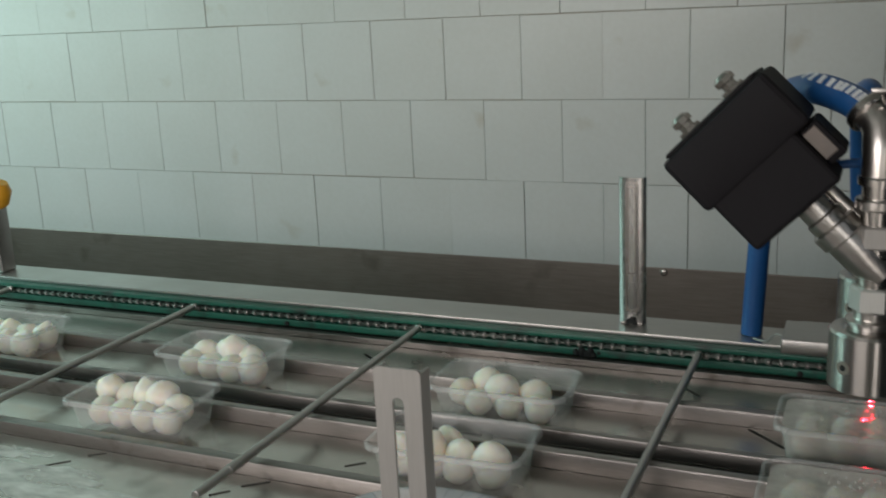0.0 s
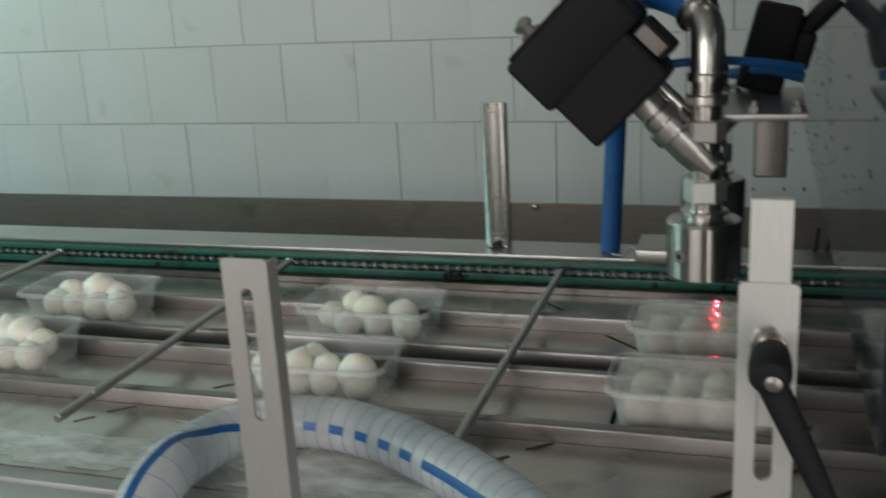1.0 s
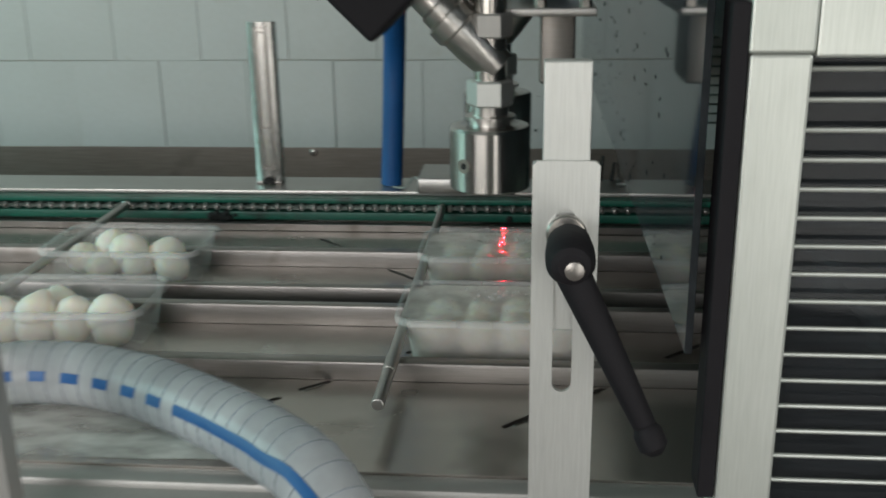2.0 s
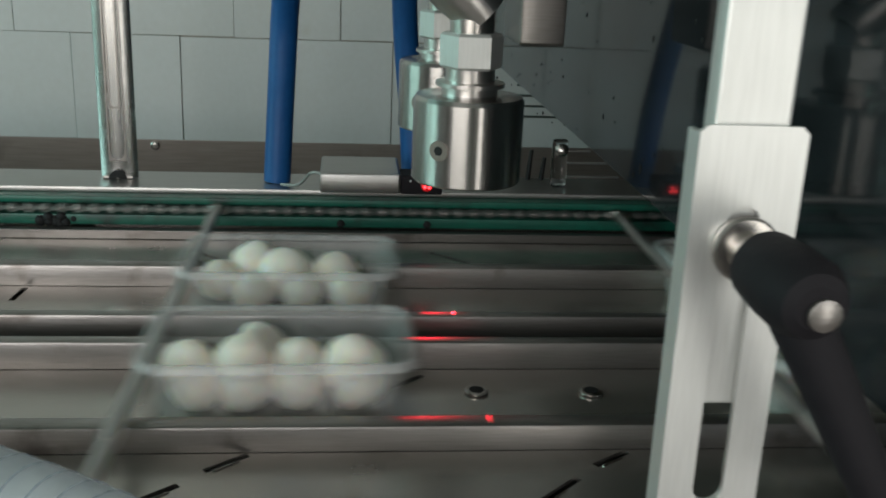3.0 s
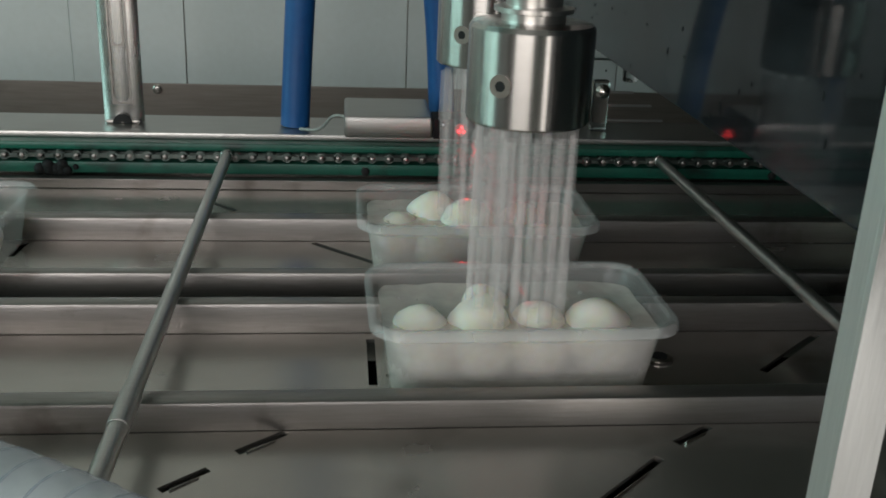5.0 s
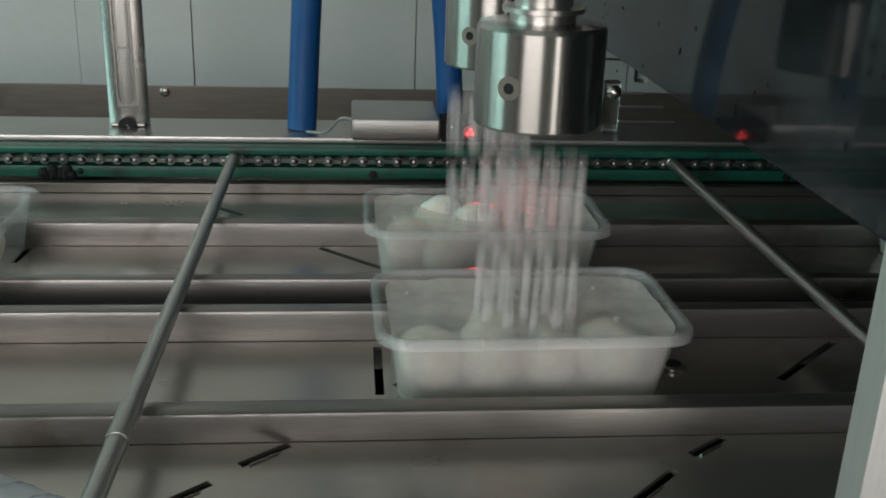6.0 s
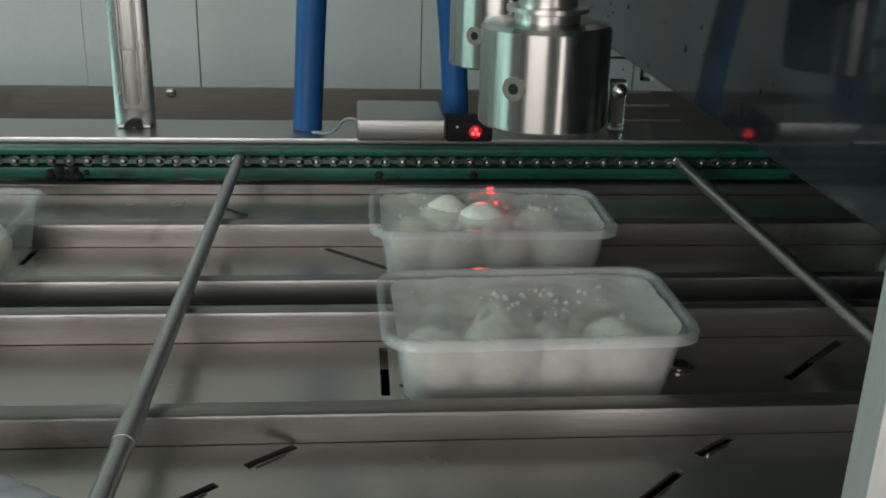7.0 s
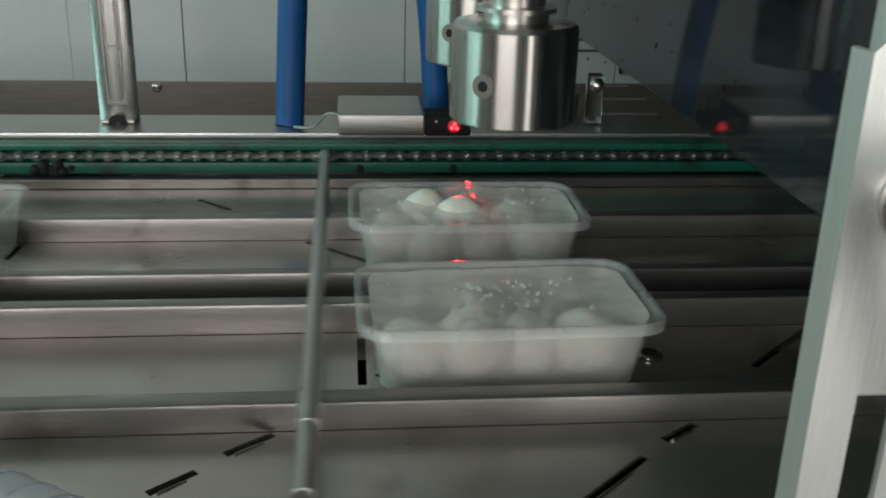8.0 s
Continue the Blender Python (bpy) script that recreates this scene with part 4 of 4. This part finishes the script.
def front_hose():
    global HOSE_COIL
    h = HOSE_COIL = thing("clear_hose", (0, 0, 0), "thick ribbed clear hose with dashed blue stripe over the edge", "hose")
    Z = DECK_Z + 0.0315
    ctrl = [(0.058, -1.604, 0.78), (0.060, -1.594, 0.87), (0.061, -1.560, 0.940), (0.062, -1.505, Z), (0.068, -1.445, Z), (0.088, -1.397, Z), (0.125, -1.367, Z), (0.172, -1.356, Z), (0.226, -1.362, Z), (0.285, -1.384, Z), (0.340, -1.416, Z), (0.392, -1.452, Z), (0.440, -1.492, Z), (0.480, -1.534, Z - 0.003), (0.512, -1.573, 0.936), (0.526, -1.602, 0.87), (0.528, -1.606, 0.77)]
    fine = smooth_path(ctrl, 40)
    pts, run = [fine[0]], 0.0
    for a, c in zip(fine, fine[1:]):
        run += (c - a).length
        if run >= 0.0062:
            pts.append(c)
            run = 0.0
    R, n = 0.031, len(pts)
    part("hose_tube", sweep(pts, R, 22), HOSE, h)

    def strip(i0, i1):
        """A flat stripe just proud of the hose on its front upper side."""
        b = bmesh.new()
        vs = []
        for k in range(max(i0, 1), min(i1, n - 2) + 1):
            way = (pts[k + 1] - pts[k - 1]).normalized()
            out = Vector((0, -0.95, 0.30))
            out = (out - way * out.dot(way)).normalized()
            up = way.cross(out)
            vs.append([b.verts.new(pts[k] + out * d + up * q) for q, d in ((-0.0048, R - 0.0016), (0.0048, R - 0.0016), (0.0048, R + 0.0004), (0.0, R + 0.0010), (-0.0048, R + 0.0004))])
        for a, c in zip(vs, vs[1:]):
            for m in range(5):
                b.faces.new((a[m], a[(m + 1) % 5], c[(m + 1) % 5], c[m]))
        b.faces.new(vs[0][::-1])
        b.faces.new(vs[-1])
        bmesh.ops.recalc_face_normals(b, faces=b.faces)
        part("blue_stripe", b, BLUE, h, "blue stripe mark")

    first = min(range(n), key=lambda i: (pts[i] - Vector((0.130, -1.366, Z))).length)
    last = min(range(n), key=lambda i: (pts[i] - Vector((0.352, -1.424, Z))).length)
    strip(3, first - 3)
    i = first
    while i + 3 < last:
        strip(i, i + 3)
        i += 6
    strip(last, n - 4)
    for k in range(6, n - 6, 3):
        way = (pts[k + 1] - pts[k - 1]).normalized()
        b = sweep([pts[k] - way * 0.0007, pts[k] + way * 0.0007], R + 0.0005, 22)
        part("wire_ring", b, COIL, h)


def puddles():
    """Thin whitish films of whey left on the deck."""
    for cx, cy, rx, ry in ((0.235, -1.420, 0.18, 0.062), (-0.10, -1.425, 0.19, 0.045), (-0.43, -1.405, 0.17, 0.055), (-0.52, -1.335, 0.05, 0.016), (0.02, -1.33, 0.05, 0.012)):
        b = bmesh.new()
        c = b.verts.new((0, 0, 0.0009))
        ring = []
        for i in range(56):
            a = 2 * math.pi * i / 56
            q = 1 + 0.55 * noise.noise(Vector((math.cos(a) * 2.1 + cx * 9, math.sin(a) * 2.1, 0.5))) + 0.2 * noise.noise(Vector((math.cos(a) * 7, math.sin(a) * 7, cx)))
            ring.append(b.verts.new((max(-9, rx * q * math.cos(a)), max(-1.462 - cy, ry * q * math.sin(a)), 0.0004)))
        for i in range(56):
            b.faces.new((c, ring[i], ring[(i + 1) % 56]))
        ob = part("whey_puddle", b, FILM)
        ob.location = (cx, cy, DECK_Z + 0.0002)
        tagged(ob, "thin whitish film of spilled whey on steel deck", "puddle", "whey puddles")


def panel_dirt():
    """Dried black splashes on the near side of the smoked panel."""
    rng = random.Random(8)
    b = bmesh.new()
    for i in range(170):
        y, z = rng.uniform(-1.45, -0.20), rng.uniform(1.11, 1.50)
        r, tall = rng.uniform(0.0006, 0.0023), rng.uniform(0.9, 2.3)
        c = b.verts.new((0.7480, y, z))
        ring = [b.verts.new((0.7486, y + r * math.cos(a) * rng.uniform(0.6, 1.2), z + r * tall * math.sin(a) * rng.uniform(0.6, 1.2))) for a in [2 * math.pi * q / 8 for q in range(8)]]
        for q in range(8):
            b.faces.new((c, ring[q], ring[(q + 1) % 8]))
    tagged(part("panel_splashes", b, RUBBER), "dried black splashes on the smoked panel", "dirt", kind="stuff")


def mould():
    """Clusters of black mould specks on the tiles beside the machine."""
    rng = random.Random(21)
    b = bmesh.new()
    for i in range(150):
        x = rng.choice((rng.gauss(0.82, 0.018), rng.gauss(0.87, 0.05), rng.gauss(0.77, 0.05)))
        z = rng.uniform(0.93, 1.6)
        r = rng.uniform(0.0008, 0.0030)
        tall = rng.uniform(0.9, 2.2)
        c = b.verts.new((x, -0.0042, z))
        ring = [b.verts.new((x + r * math.cos(a) * rng.uniform(0.7, 1.2), -0.0030, z + r * tall * math.sin(a) * rng.uniform(0.7, 1.2))) for a in [2 * math.pi * q / 9 for q in range(9)]]
        for q in range(9):
            b.faces.new((c, ring[q], ring[(q + 1) % 9]))
    tagged(part("mould_specks", b, RUBBER), "black mould specks on the white wall tiles", "mould", kind="stuff")


def loose_bits():
    tool = thing("hanging_brush", (0.842, -0.55, 0.99), "dark handled brush with clear tube hanging inside the guard", "brush")
    part("handle", sweep(smooth_path([(-0.001, 0, 0.094), (0.000, 0, 0.110), (0.006, 0, 0.150), (0.013, 0, 0.200), (0.020, 0, 0.250)], 6), 0.0135, 14), RUBBER, tool, "dark rubber handle")
    part("tube", lathe([(0.009, 0.030), (0.010, 0.034), (0.010, 0.150), (0.008, 0.155)], (0.026, 0.012, 0), seg=18), GLASS, tool, "clear plastic tube")
    part("hook", rod((0.020, 0, 0.245), (0.022, 0.10, 0.3558), 0.004, seg=10), STEEL, tool)
    part("hook_bar", rod((-0.030, 0.10, 0.3558), (0.09, 0.10, 0.3558), 0.004, seg=10), STEEL, tool)
    for x, y in ((0.621, -1.195), (0.718, -1.197)):
        g = thing("grommet", (x, y, DECK_Z), "small steel ring pressed into the conveyor deck", "ring", "deck rings")
        part("rim", lathe([(0.0085, 0.0002), (0.0105, 0.0010), (0.0105, 0.0022), (0.0080, 0.0026)], seg=20), POLISHED, g)
        part("plug", lathe([(0.006, 0.0026), (0.006, 0.0030), (0.003, 0.0031)], seg=16), RUBBER, g)
    b = bmesh.new()
    rng = random.Random(31)
    for i in range(16):
        x, z, r = 0.165 + rng.gauss(0, 0.014), DECK_Z + 0.0195 + rng.uniform(-0.005, 0.004), rng.uniform(0.003, 0.007)
        lathe([(r, 0), (r * 0.9, r * 0.3), (r * 0.5, r * 0.6), (r * 0.1, r * 0.7)], (x, -0.7630, z), (0, -1, 0), 9, b)
    tagged(part("grease_clump", b, RUBBER), "black clump of grease on the chain guide", "grease", kind="stuff")
    for x, h in ((0.752, 0.040), (0.770, 0.030)):
        tagged(part("pin", rod((x, -0.668, 0.9905), (x + 0.004, -0.664, 0.990 + h), 0.0035, 0.0025, 12, 0.0006), RUBBER), "thin dark pin standing on the steel strip", "pin")


north = room()
conveyor()
CHAIN = chain()
trays()
fillers()
brackets()
sensor()
housing()
front_hose()
puddles()
mould()
panel_dirt()
loose_bits()
wall_tiles(north)

# ---- moving things ----
STROKE = [(0.0, 0.0), (1.2, 0.0), (1.3, 0.012), (1.4, 0.032), (1.5, 0.057), (1.6, 0.081), (1.7, 0.106), (2.0, 0.158), (2.3, 0.222), (2.6, 0.300), (2.8, 0.369), (2.9, 0.432), (3.0, 0.497), (3.1, 0.553),
          (3.2, 0.597), (3.3, 0.622), (3.4, 0.634), (3.5, 0.640), (3.6, 0.640), (3.7, 0.628), (3.8, 0.580), (3.9, 0.528), (4.0, 0.4985), (4.1, 0.4925), (7.6, 0.4925), (7.7, 0.4985), (7.8, 0.530), (7.9, 0.570), (8.0, 0.607)]
TOUCH = 0.1475


def motions():
    walk(CHAIN, [(t, pose(d, 0, DECK_Z)) for t, d in STROKE])
    shove, far = [], 0.0
    for t, d in STROKE:
        far = max(far, min(d - TOUCH, PITCH)) if t < 7 else PITCH
        shove.append((t, max(0.0, far)))
    for ob, k, sink in TRAYS + BALLS:
        m = ob.matrix_basis.copy()
        s = m.to_scale()
        rows = [(t, Matrix.Translation((d, 0, 0)) @ m) for t, d in shove]
        if sink:
            # soft cheese settles as the brine lifts and packs it
            rows = [r for r in rows if r[0] <= 4.1]
            rows += [(t, Matrix.Translation((PITCH, 0, -sink * q)) @ m) for t, q in ((4.8, 0.0), (5.1, 0.4), (5.8, 1.0), (8.0, 1.0))]
        walk(ob, rows)
        ob.scale = s
    # the brine rises in the trays under the nozzles
    rise = BRINE_HIGH - BRINE_LOW
    for ob in RISING:
        walk(ob, [(0.0, pose(0, 0, BRINE_LOW)), (4.72, pose(0, 0, BRINE_LOW)), (4.80, pose(0, 0, BRINE_LOW + 0.35 * rise)), (5.0, pose(0, 0, BRINE_LOW + 0.82 * rise)), (5.5, pose(0, 0, BRINE_LOW + 0.93 * rise)), (6.0, pose(0, 0, BRINE_HIGH - 0.001)), (6.2, pose(0, 0, BRINE_HIGH)), (8.0, pose(0, 0, BRINE_HIGH))])
    # the hose settles outwards as the brine is pumped
    walk(HOSE_COIL, [(t, pose(x, y, 0)) for t, x, y in ((0.0, 0, 0), (1.7, 0, 0), (2.8, -0.004, -0.006), (4.5, -0.005, -0.008), (5.0, -0.010, -0.014), (6.5, -0.019, -0.021), (8.0, -0.017, -0.020))])
    # each length of the streams leaves its cup, stands under it while it runs, and drops into the tray
    for ob, (x, y), level in JETS:
        rest, run, end = 1.126, 0.980 + 0.044 * level, DECK_Z + 0.0025
        walk(ob, [(0.0, pose(x, y, rest)), (4.62 + 0.03 * level, pose(x, y, rest)), (4.74 + 0.03 * level, pose(x, y, run)), (5.90 + 0.03 * level, pose(x, y, run)), (6.05 + 0.03 * level, pose(x, y, end)), (8.0, pose(x, y, end))])


motions()
